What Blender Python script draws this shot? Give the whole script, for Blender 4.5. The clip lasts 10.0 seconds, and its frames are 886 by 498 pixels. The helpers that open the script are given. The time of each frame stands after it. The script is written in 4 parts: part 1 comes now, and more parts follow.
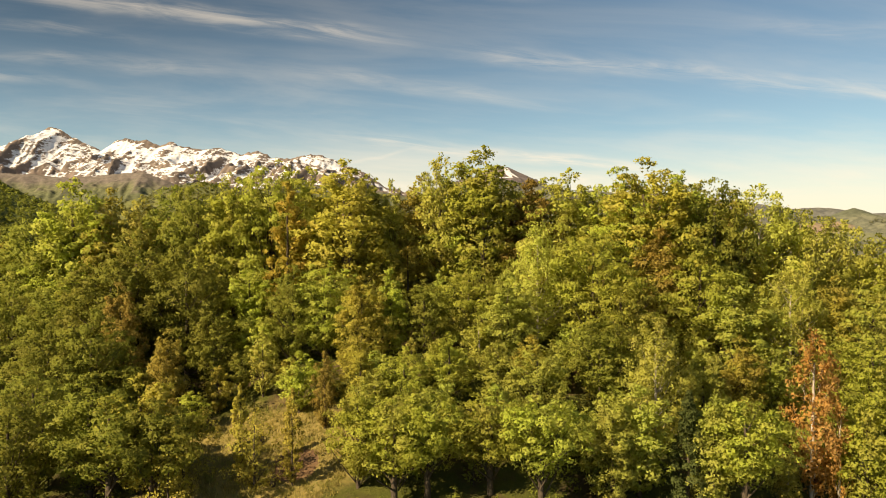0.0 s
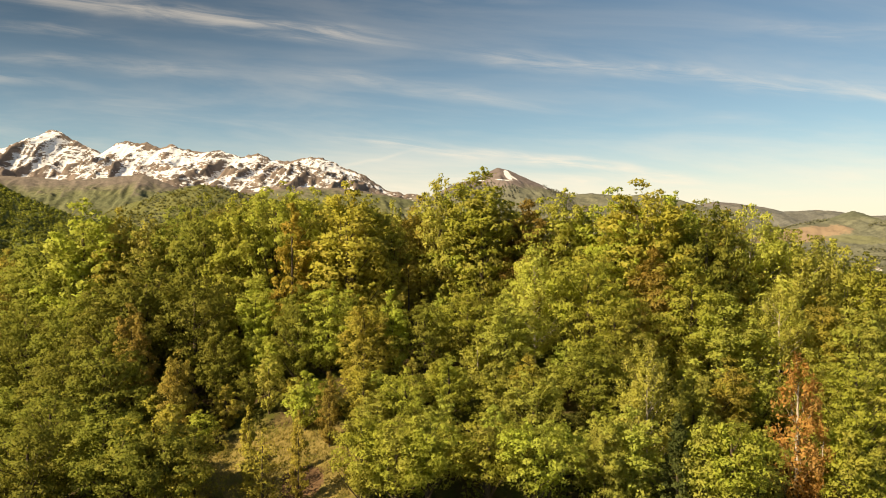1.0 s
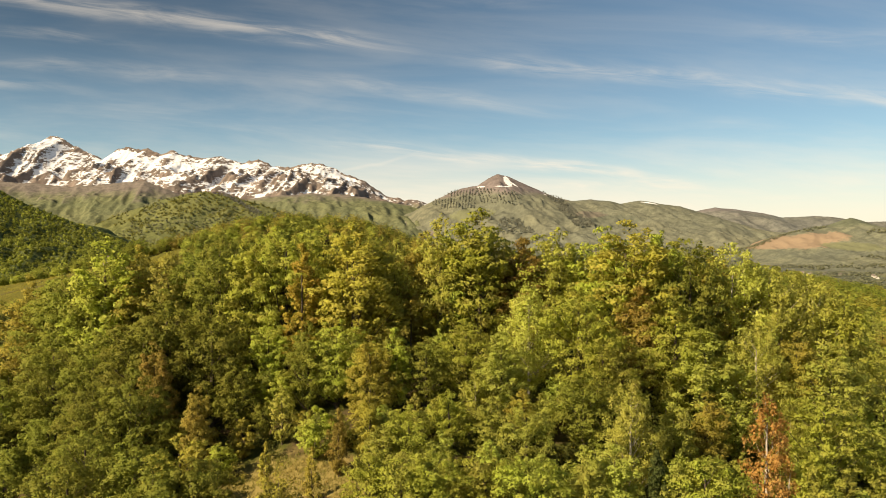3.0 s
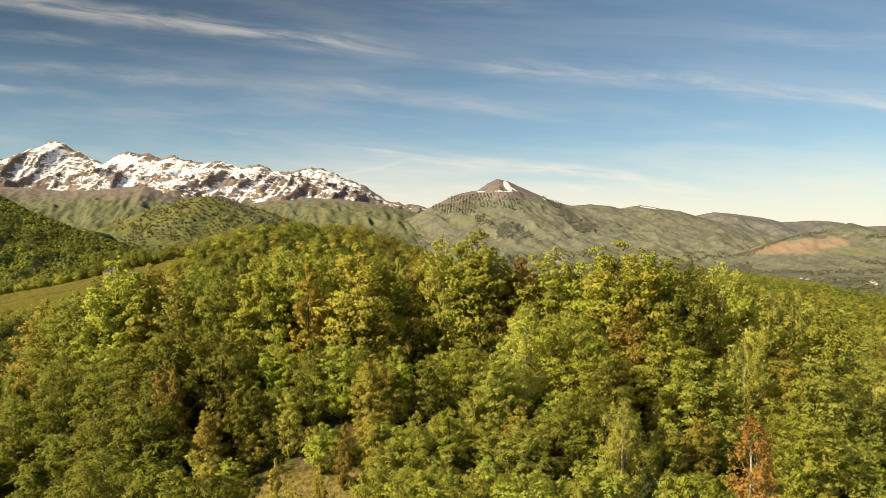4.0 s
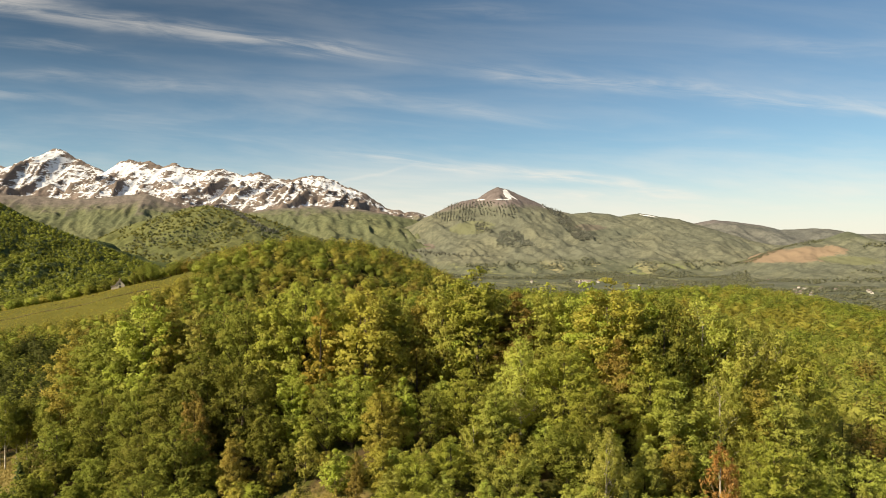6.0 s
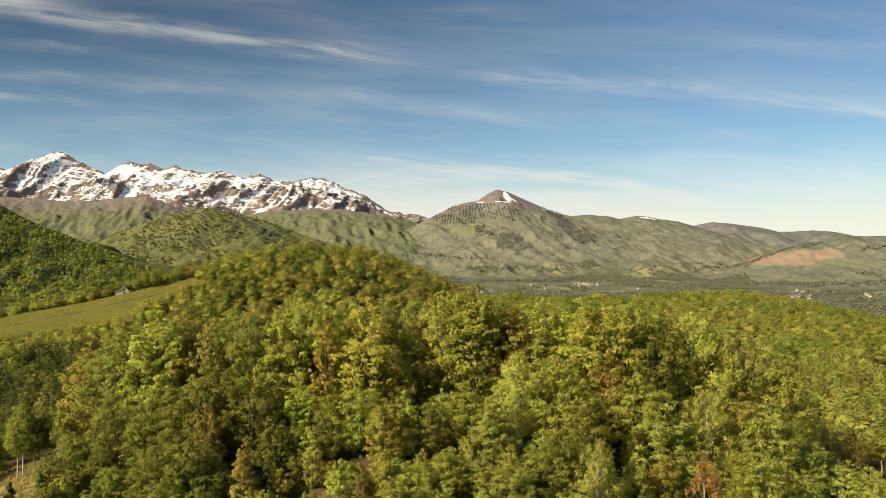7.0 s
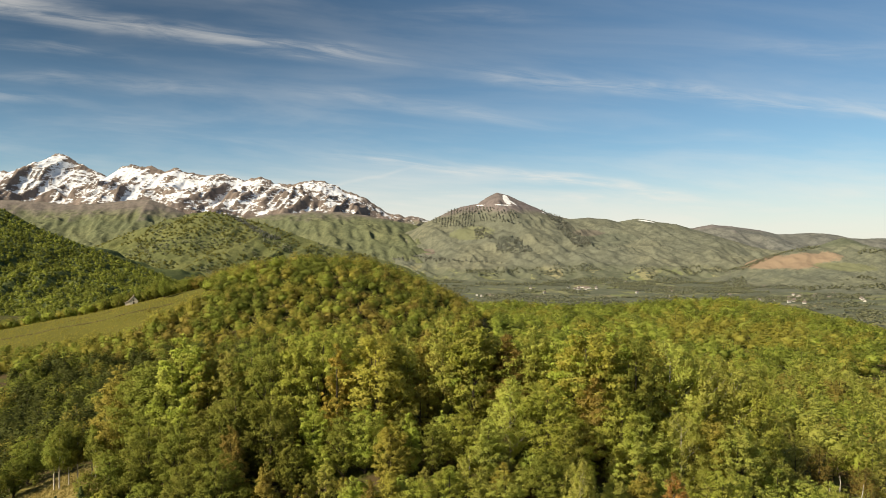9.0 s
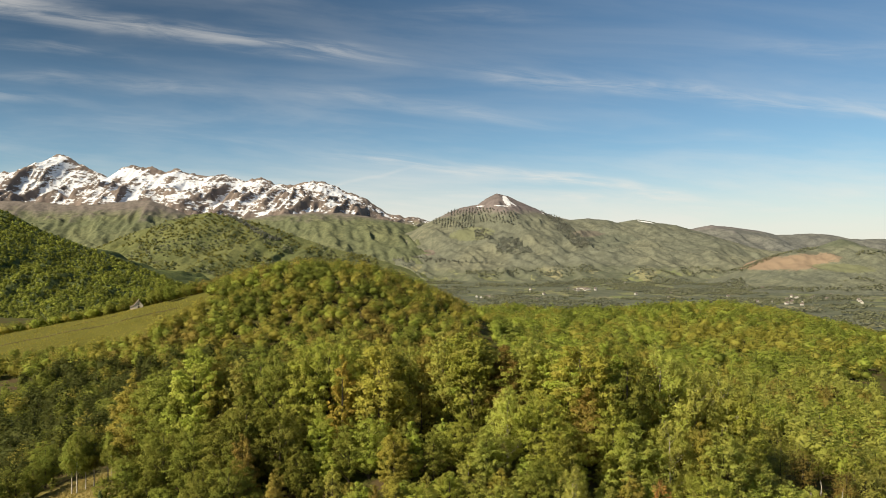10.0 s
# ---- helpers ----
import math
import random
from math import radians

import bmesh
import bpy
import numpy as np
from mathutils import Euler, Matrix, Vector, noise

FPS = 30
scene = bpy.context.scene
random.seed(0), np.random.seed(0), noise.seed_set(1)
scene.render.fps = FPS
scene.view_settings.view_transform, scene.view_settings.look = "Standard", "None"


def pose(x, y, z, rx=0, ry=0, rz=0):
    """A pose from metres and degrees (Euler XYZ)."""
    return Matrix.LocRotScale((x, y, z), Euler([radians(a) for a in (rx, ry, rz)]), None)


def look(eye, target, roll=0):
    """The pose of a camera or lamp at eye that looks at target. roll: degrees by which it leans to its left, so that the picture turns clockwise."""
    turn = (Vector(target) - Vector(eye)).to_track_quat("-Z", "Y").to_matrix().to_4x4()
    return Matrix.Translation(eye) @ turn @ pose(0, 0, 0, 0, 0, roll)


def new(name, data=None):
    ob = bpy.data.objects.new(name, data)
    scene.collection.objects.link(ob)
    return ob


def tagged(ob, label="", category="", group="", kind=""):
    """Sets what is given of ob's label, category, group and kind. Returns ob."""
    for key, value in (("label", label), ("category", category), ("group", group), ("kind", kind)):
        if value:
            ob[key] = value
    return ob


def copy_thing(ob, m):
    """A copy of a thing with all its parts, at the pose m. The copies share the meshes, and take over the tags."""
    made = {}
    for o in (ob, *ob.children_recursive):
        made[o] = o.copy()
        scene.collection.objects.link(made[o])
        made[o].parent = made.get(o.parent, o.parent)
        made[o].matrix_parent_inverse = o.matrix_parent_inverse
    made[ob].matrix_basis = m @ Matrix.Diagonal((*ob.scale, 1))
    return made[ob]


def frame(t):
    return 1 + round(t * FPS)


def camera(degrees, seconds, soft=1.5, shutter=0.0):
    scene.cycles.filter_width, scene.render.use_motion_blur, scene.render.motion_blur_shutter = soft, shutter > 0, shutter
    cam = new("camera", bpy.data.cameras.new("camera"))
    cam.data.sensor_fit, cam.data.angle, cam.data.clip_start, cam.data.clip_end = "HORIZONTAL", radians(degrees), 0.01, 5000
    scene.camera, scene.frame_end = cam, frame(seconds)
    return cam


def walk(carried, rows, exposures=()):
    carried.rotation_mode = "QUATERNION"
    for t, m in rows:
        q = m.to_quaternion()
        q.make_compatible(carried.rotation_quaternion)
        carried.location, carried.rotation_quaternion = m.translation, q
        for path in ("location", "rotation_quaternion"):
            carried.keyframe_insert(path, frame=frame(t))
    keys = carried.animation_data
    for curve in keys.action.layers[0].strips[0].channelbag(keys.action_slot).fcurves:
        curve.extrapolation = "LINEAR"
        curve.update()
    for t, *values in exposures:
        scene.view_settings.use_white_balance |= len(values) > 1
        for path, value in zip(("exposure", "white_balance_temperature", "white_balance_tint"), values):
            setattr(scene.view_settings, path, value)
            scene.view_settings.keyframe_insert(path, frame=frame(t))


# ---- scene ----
# one lens for the whole rise: the camera climbs, draws back from the wooded knoll and levels its slight downward tilt
cam = camera(62.9, 10.0, 0.5)
walk(cam, [
    (0.0, pose(0.40, 22.9, 25.1, 88.79)), (0.5, pose(0.41, 21.3, 26.45, 88.86)), (1.0, pose(0.42, 19.7, 27.8, 88.93)),
    (1.5, pose(0.43, 18.0, 29.1, 89.0)), (2.0, pose(0.44, 16.3, 30.45, 89.08)), (2.5, pose(0.42, 14.4, 31.8, 89.17)),
    (4.0, pose(0.30, 7.9, 35.9, 89.6)), (4.5, pose(0.22, 5.4, 37.25, 89.75)), (5.0, pose(0.12, 2.75, 38.65, 89.88)),
    (5.5, pose(0.04, 0.0, 40.1, 90.0)), (7.0, pose(-0.02, -8.9, 44.6, 90.2)), (7.5, pose(-0.02, -12.1, 46.3, 90.23)),
    (8.0, pose(0.0, -15.5, 48.0, 90.25)), (8.5, pose(0.0, -19.1, 49.75, 90.26)), (9.0, pose(-0.02, -22.8, 51.5, 90.26)),
    (9.5, pose(-0.06, -26.6, 53.2, 90.25)), (10.0, pose(-0.11, -30.3, 54.9, 90.24)),
], [(0.0, 1.19, 7900, 11), (4.0, 1.13, 7150, 10), (5.5, 1.09, 6800, 9), (8.0, 1.05, 6500, 8), (10.0, 0.95, 6300, 8)])

# ---- light ----
SUN_FROM = Vector((-0.72, -0.55, 0.64)).normalized()
sun = new("sun", bpy.data.lights.new("sun", "SUN"))
sun.data.energy, sun.data.angle, sun.data.color = 4.0, radians(0.6), (1.0, 0.865, 0.65)
sun.matrix_world = look(SUN_FROM * 300, (0, 0, 0))


class Graph:
    """Short hand for node trees."""

    def __init__(self, tree):
        self.t = tree
        tree.nodes.clear()

    def put(self, socket, value):
        if isinstance(value, bpy.types.NodeSocket):
            self.t.links.new(value, socket)
        elif isinstance(value, bpy.types.Node):
            self.t.links.new(value.outputs[0], socket)
        else:
            socket.default_value = value

    def math(self, op, a, b=0.0, c=None, clamp=False):
        n = self.t.nodes.new("ShaderNodeMath")
        n.operation, n.use_clamp = op, clamp
        self.put(n.inputs[0], a)
        self.put(n.inputs[1], b)
        if c is not None:
            self.put(n.inputs[2], c)
        return n.outputs[0]

    def vec(self, op, a, b=(0, 0, 0)):
        n = self.t.nodes.new("ShaderNodeVectorMath")
        n.operation = op
        self.put(n.inputs[0], a)
        self.put(n.inputs[1], b)
        return n.outputs[0]

    def mix(self, fac, a, b):
        n = self.t.nodes.new("ShaderNodeMix")
        n.data_type = "RGBA"
        self.put(n.inputs[0], fac)
        for s, v in ((n.inputs[6], a), (n.inputs[7], b)):
            self.put(s, (*v, 1) if isinstance(v, tuple) else v)
        return n.outputs[2]

    def noise(self, vector, scale, detail=4.0, rough=0.55, distort=0.0):
        n = self.t.nodes.new("ShaderNodeTexNoise")
        self.put(n.inputs["Vector"], vector)
        n.inputs["Scale"].default_value, n.inputs["Detail"].default_value = scale, detail
        n.inputs["Roughness"].default_value, n.inputs["Distortion"].default_value = rough, distort
        return n.outputs[0]

    def ramp(self, value, lo, hi, a=0.0, b=1.0, smooth=True):
        n = self.t.nodes.new("ShaderNodeMapRange")
        n.interpolation_type = "SMOOTHSTEP" if smooth else "LINEAR"
        self.put(n.inputs[0], value)
        for i, v in enumerate((lo, hi, a, b)):
            n.inputs[i + 1].default_value = v
        return n.outputs[0]

    def split(self, vector):
        n = self.t.nodes.new("ShaderNodeSeparateXYZ")
        self.put(n.inputs[0], vector)
        return n.outputs

    def join(self, x, y, z):
        n = self.t.nodes.new("ShaderNodeCombineXYZ")
        for s, v in zip(n.inputs, (x, y, z)):
            self.put(s, v)
        return n.outputs[0]


# sky with long streaks of cirrus
world = bpy.data.worlds.new("world")
scene.world = world
world.use_nodes = True
g = Graph(world.node_tree)
sky = g.t.nodes.new("ShaderNodeTexSky")
sky.sky_type, sky.sun_disc = "NISHITA", False
sky.sun_elevation = math.asin(SUN_FROM.z)
sky.sun_rotation = math.atan2(SUN_FROM.x, SUN_FROM.y)
sky.altitude, sky.air_density, sky.dust_density, sky.ozone_density = 900, 1.1, 0.5, 2.2
coord = g.t.nodes.new("ShaderNodeTexCoord")
dx, dy, dz = g.split(coord.outputs["Generated"])
ahead = g.math("MAXIMUM", g.math("ABSOLUTE", dy), 0.15)
u, v = g.math("DIVIDE", dx, ahead), g.math("DIVIDE", dz, ahead)


def streak(a, b, width, left, right, seed, strength, bend=0.0):
    """A band of cirrus along v = a + b u, frayed, between two bearings."""
    line = g.math("ADD", g.math("MULTIPLY", u, b), a)
    line = g.math("ADD", line, g.math("MULTIPLY", g.math("MULTIPLY", u, u), bend))
    wob = g.noise(g.join(g.math("MULTIPLY", u, 5.0), seed, 0.0), 1.0, 3.0)
    off = g.math("SUBTRACT", g.math("SUBTRACT", v, line), g.math("MULTIPLY", g.math("SUBTRACT", wob, 0.5), 0.035))
    body = g.ramp(g.math("ABSOLUTE", off), 0.0, width, 1.0, 0.0)
    fray = g.noise(g.join(g.math("ADD", g.math("MULTIPLY", u, 7.0), seed), g.math("MULTIPLY", g.math("SUBTRACT", v, line), 60.0), seed), 1.0, 5.0, 0.6, 0.6)
    ends = g.math("MULTIPLY", g.ramp(u, left - 0.12, left + 0.12), g.ramp(u, right - 0.1, right + 0.1, 1.0, 0.0))
    return g.math("MULTIPLY", g.math("MULTIPLY", body, ends), g.ramp(fray, 0.3, 0.75, 0.0, strength))


cloud = 0.0
for args in ((0.258, -0.128, 0.021, -0.80, -0.08, 1.3, 0.40), (0.252, -0.092, 0.019, 0.04, 0.58, 4.1, 0.36),
             (0.200, -0.075, 0.017, -0.62, -0.33, 7.7, 0.22), (0.196, -0.135, 0.015, -0.17, 0.12, 9.2, 0.24),
             (0.318, -0.05, 0.022, -0.85, -0.52, 12.4, 0.34), (0.114, -0.095, 0.013, -0.12, 0.34, 15.8, 0.55),
             (0.134, 0.27, 0.004, -0.13, -0.10, 18.0, 0.6), (0.285, 0.0, 0.018, 0.44, 0.62, 21.5, 0.20),
             (0.215, -0.12, 0.012, -0.58, -0.46, 24.9, 0.30), (0.39, -0.33, 0.014, 0.56, 0.80, 27.0, 0.42),
             (0.345, -0.06, 0.018, -0.42, -0.25, 31.0, 0.18), (0.330, -0.03, 0.02, -0.02, 0.12, 34.0, 0.15),
             (0.150, -0.11, 0.014, -0.72, -0.52, 37.0, 0.22), (0.085, -0.05, 0.014, 0.0, 0.5, 41.0, 0.30)):
    cloud = g.math("ADD", cloud, streak(*args))
veil_noise = g.noise(g.join(g.math("MULTIPLY", u, 2.2), g.math("ADD", g.math("MULTIPLY", v, 16.0), g.math("MULTIPLY", u, 1.4)), 3.0), 1.0, 5.0, 0.6, 0.4)
veil = g.math("MULTIPLY", g.ramp(veil_noise, 0.35, 0.75), g.ramp(v, 0.0, 0.3, 0.42, 0.08))
low = g.math("MULTIPLY", g.ramp(v, 0.02, 0.135, 1.0, 0.0), 0.66)
cloud = g.math("ADD", g.math("ADD", cloud, veil), low, clamp=True)
clear = g.vec("MULTIPLY", sky.outputs[0], (0.86, 1.0, 1.03))
deepen = g.math("SUBTRACT", 1.0, g.math("MULTIPLY", g.ramp(v, 0.1, 0.34, 0.0, 0.36), g.ramp(u, -0.5, 0.5, 1.35, 0.25)))
clear = g.vec("MULTIPLY", clear, g.join(deepen, deepen, deepen))
air = g.mix(cloud, clear, (9.9, 9.1, 8.0))
back = g.t.nodes.new("ShaderNodeBackground")
g.put(back.inputs[0], air)
back.inputs[1].default_value = 0.047
out = g.t.nodes.new("ShaderNodeOutputWorld")
g.put(out.inputs[0], back.outputs[0])


# ---- materials ----
def material(name):
    m = bpy.data.materials.new(name)
    m.use_nodes = True
    return m, Graph(m.node_tree)


def finish(gr, colour, rough=0.85, bump=None, height=0.1, through_light=0.0, spec=0.25):
    p = gr.t.nodes.new("ShaderNodeBsdfPrincipled")
    gr.put(p.inputs["Base Color"], (*colour, 1) if isinstance(colour, tuple) else colour)
    gr.put(p.inputs["Roughness"], rough)
    p.inputs["Specular IOR Level"].default_value = spec
    if bump is not None:
        b = gr.t.nodes.new("ShaderNodeBump")
        b.inputs["Strength"].default_value, b.inputs["Distance"].default_value = 0.8, height
        gr.put(b.inputs["Height"], bump)
        gr.put(p.inputs["Normal"], b.outputs[0])
    last = p.outputs[0]
    if through_light:
        tr = gr.t.nodes.new("ShaderNodeBsdfTranslucent")
        gr.put(tr.inputs[0], (*colour, 1) if isinstance(colour, tuple) else colour)
        mx = gr.t.nodes.new("ShaderNodeMixShader")
        mx.inputs[0].default_value = through_light
        gr.put(mx.inputs[1], last)
        gr.put(mx.inputs[2], tr.outputs[0])
        last = mx.outputs[0]
    o = gr.t.nodes.new("ShaderNodeOutputMaterial")
    gr.put(o.inputs[0], last)


def leaf_material(name, a, b, c, contrast=1.0):
    """Foliage: each spray differs, each tree too, with patches of older growth."""
    m, gr = material(name)
    geo, info = gr.t.nodes.new("ShaderNodeNewGeometry"), gr.t.nodes.new("ShaderNodeObjectInfo")
    col = gr.mix(geo.outputs["Random Per Island"], tuple((1 + 0.15 * contrast) * q for q in a), tuple((1 - 0.28 * contrast) * q if contrast == 1 else (p + q) / 2 for p, q in zip(a, b)))
    patch = gr.noise(geo.outputs["Position"], 0.35, 2.0)
    col = gr.mix(gr.ramp(patch, 0.42, 0.68, 0.0, 0.75), col, c)
    hsv = gr.t.nodes.new("ShaderNodeHueSaturation")
    gr.put(hsv.inputs["Hue"], gr.ramp(info.outputs["Random"], 0, 1, 0.485, 0.51, False))
    gr.put(hsv.inputs["Value"], gr.ramp(info.outputs["Random"], 0, 1, 0.82, 1.18, False))
    gr.put(hsv.inputs["Color"], col)
    finish(gr, hsv.outputs[0], 0.65, through_light=0.5, spec=0.15)
    return m


def bark_material(name, a, b, scale):
    m, gr = material(name)
    c = gr.t.nodes.new("ShaderNodeTexCoord").outputs["Object"]
    n = gr.noise(gr.vec("MULTIPLY", c, (1, 1, 0.3)), scale, 5.0)
    n2 = gr.noise(c, scale * 0.2, 2.0)
    finish(gr, gr.mix(gr.math("ADD", gr.ramp(n, 0.35, 0.65, 0, 0.8), gr.ramp(n2, 0.4, 0.7, 0, 0.3), clamp=True), a, b), 0.9, n, 0.05)
    return m


def plain_material(name, a, b, scale, rough=0.9):
    m, gr = material(name)
    c = gr.t.nodes.new("ShaderNodeTexCoord").outputs["Object"]
    n = gr.noise(c, scale, 6.0, 0.65)
    n2 = gr.noise(c, scale * 0.2, 3.0)
    finish(gr, gr.mix(gr.math("ADD", gr.ramp(n, 0.35, 0.7, 0, 0.7), gr.ramp(n2, 0.4, 0.7, 0, 0.4), clamp=True), a, b), rough, n, 0.05)
    return m


TONES = {
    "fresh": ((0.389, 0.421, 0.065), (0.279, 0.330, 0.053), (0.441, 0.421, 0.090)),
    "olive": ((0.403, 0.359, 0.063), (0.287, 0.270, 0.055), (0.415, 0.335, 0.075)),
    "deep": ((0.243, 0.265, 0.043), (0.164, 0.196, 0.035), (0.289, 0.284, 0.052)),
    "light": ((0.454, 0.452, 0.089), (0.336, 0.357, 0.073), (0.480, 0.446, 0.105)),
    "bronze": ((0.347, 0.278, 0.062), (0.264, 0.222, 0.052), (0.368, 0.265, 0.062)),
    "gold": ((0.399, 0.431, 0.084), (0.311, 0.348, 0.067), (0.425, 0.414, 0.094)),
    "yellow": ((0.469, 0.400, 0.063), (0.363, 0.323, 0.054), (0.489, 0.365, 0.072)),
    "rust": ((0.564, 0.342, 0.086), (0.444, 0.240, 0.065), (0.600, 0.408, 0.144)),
    # shade put into the leaf colour, for the left flank and the undergrowth
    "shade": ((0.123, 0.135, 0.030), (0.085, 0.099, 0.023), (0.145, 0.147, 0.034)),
    # far leaf tones: distance haze is put into the colour, paled and greyed
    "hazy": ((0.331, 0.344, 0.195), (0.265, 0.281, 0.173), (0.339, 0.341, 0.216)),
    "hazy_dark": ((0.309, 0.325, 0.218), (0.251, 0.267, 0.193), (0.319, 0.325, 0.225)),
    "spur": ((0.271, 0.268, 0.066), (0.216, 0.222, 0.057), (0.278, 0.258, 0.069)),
    # conifers far off, also paled and greyed in colour as haze
    "hazy_pine": ((0.330, 0.335, 0.270), (0.271, 0.285, 0.232), (0.341, 0.341, 0.270)),
    "needle": ((0.110, 0.134, 0.037), (0.074, 0.098, 0.032), (0.120, 0.137, 0.040)),
}
LEAF = {k: leaf_material("leaf_" + k, *(tuple(1.07 * q for q in c) for c in v), 0.5) for k, v in TONES.items()}
FAR_LEAF = {k: leaf_material("far_leaf_" + k, *(tuple(0.86 * q for q in c) for c in TONES[k]), 0.4) for k in ("fresh", "olive", "deep", "light", "bronze", "shade", "hazy", "hazy_dark", "spur", "hazy_pine")}
BARK = bark_material("bark", (0.10, 0.075, 0.05), (0.045, 0.035, 0.025), 9)
BIRCH_BARK = bark_material("birch_bark", (0.55, 0.50, 0.42), (0.20, 0.17, 0.13), 5)


def patchwork(gr, p):
    """Fields, hedges and small woods of the valley, their colours greyed a little as haze."""
    cell = gr.t.nodes.new("ShaderNodeTexVoronoi")
    cell.inputs["Scale"].default_value = 0.026
    gr.put(cell.inputs["Vector"], gr.vec("ADD", gr.vec("MULTIPLY", p, (1, 0.45, 0)), gr.join(gr.math("MULTIPLY", gr.noise(p, 0.02), 50.0), 0.0, 0.0)))
    cr, cg, cb = gr.split(cell.outputs["Color"])
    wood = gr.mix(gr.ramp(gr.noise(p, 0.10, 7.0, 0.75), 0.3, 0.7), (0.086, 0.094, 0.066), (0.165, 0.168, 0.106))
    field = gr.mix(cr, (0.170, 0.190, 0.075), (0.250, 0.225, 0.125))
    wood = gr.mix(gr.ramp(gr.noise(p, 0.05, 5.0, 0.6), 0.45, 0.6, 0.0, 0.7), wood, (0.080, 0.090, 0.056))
    mask = gr.math("MULTIPLY", gr.ramp(cg, 0.6, 0.68), gr.ramp(gr.noise(p, 0.06, 5.0, 0.65), 0.44, 0.54))
    return gr.mix(mask, wood, field)


def ground_material():
    m, gr = material("ground")
    p = gr.t.nodes.new("ShaderNodeNewGeometry").outputs["Position"]
    x, y, z = gr.split(p)
    grass = gr.mix(gr.noise(p, 1.3, 6.0), (0.038, 0.050, 0.010), (0.105, 0.102, 0.024))
    earth = gr.mix(gr.noise(p, 2.4, 6.0, 0.65), (0.105, 0.074, 0.034), (0.055, 0.040, 0.020))
    near = gr.mix(gr.ramp(gr.noise(p, 0.16, 5.0, 0.6), 0.46, 0.6), grass, earth)
    # straw-dry clearings, one with a patch of dark dug soil
    straw = gr.mix(gr.noise(p, 1.6, 7.0, 0.7), (0.34, 0.25, 0.095), (0.16, 0.145, 0.040))
    for cx, cy, rx, ry in ((-19, 97, 11, 14), (-84, 136, 15, 21)):
        e = gr.math("ADD", gr.math("POWER", gr.math("DIVIDE", gr.math("SUBTRACT", x, cx), rx), 2.0), gr.math("POWER", gr.math("DIVIDE", gr.math("SUBTRACT", y, cy), ry), 2.0))
        e = gr.math("ADD", e, gr.math("MULTIPLY", gr.math("SUBTRACT", gr.noise(p, 0.3, 4.0), 0.5), 1.8))
        near = gr.mix(gr.ramp(e, 0.6, 1.1, 1.0, 0.0), near, straw)
    soil = gr.math("ADD", gr.math("POWER", gr.math("DIVIDE", gr.math("ADD", x, 14.6), 2.6), 2.0), gr.math("POWER", gr.math("DIVIDE", gr.math("SUBTRACT", y, 96.5), 3.2), 2.0))
    soil = gr.math("ADD", soil, gr.math("MULTIPLY", gr.math("SUBTRACT", gr.noise(p, 0.8, 5.0), 0.5), 1.6))
    near = gr.mix(gr.ramp(soil, 0.7, 1.0, 0.9, 0.0), near, (0.15, 0.085, 0.05))
    # meadow on the shoulder of the hill
    meadow = gr.mix(gr.noise(gr.vec("MULTIPLY", p, (1, 1, 6)), 0.09, 5.0, 0.6), (0.076, 0.080, 0.013), (0.140, 0.122, 0.026))
    ring = gr.math("ADD", gr.math("POWER", gr.math("DIVIDE", gr.math("ADD", x, 218.0), 105.0), 2.0),
                   gr.math("POWER", gr.math("DIVIDE", gr.math("SUBTRACT", y, 420.0), 75.0), 2.0))
    near = gr.mix(gr.ramp(ring, 0.9, 1.15, 1.0, 0.0), near, meadow)
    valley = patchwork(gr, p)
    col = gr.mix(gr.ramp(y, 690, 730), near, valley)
    finish(gr, col, 0.95, gr.noise(p, 1.1, 6.0, 0.7), 0.35, spec=0.1)
    return m


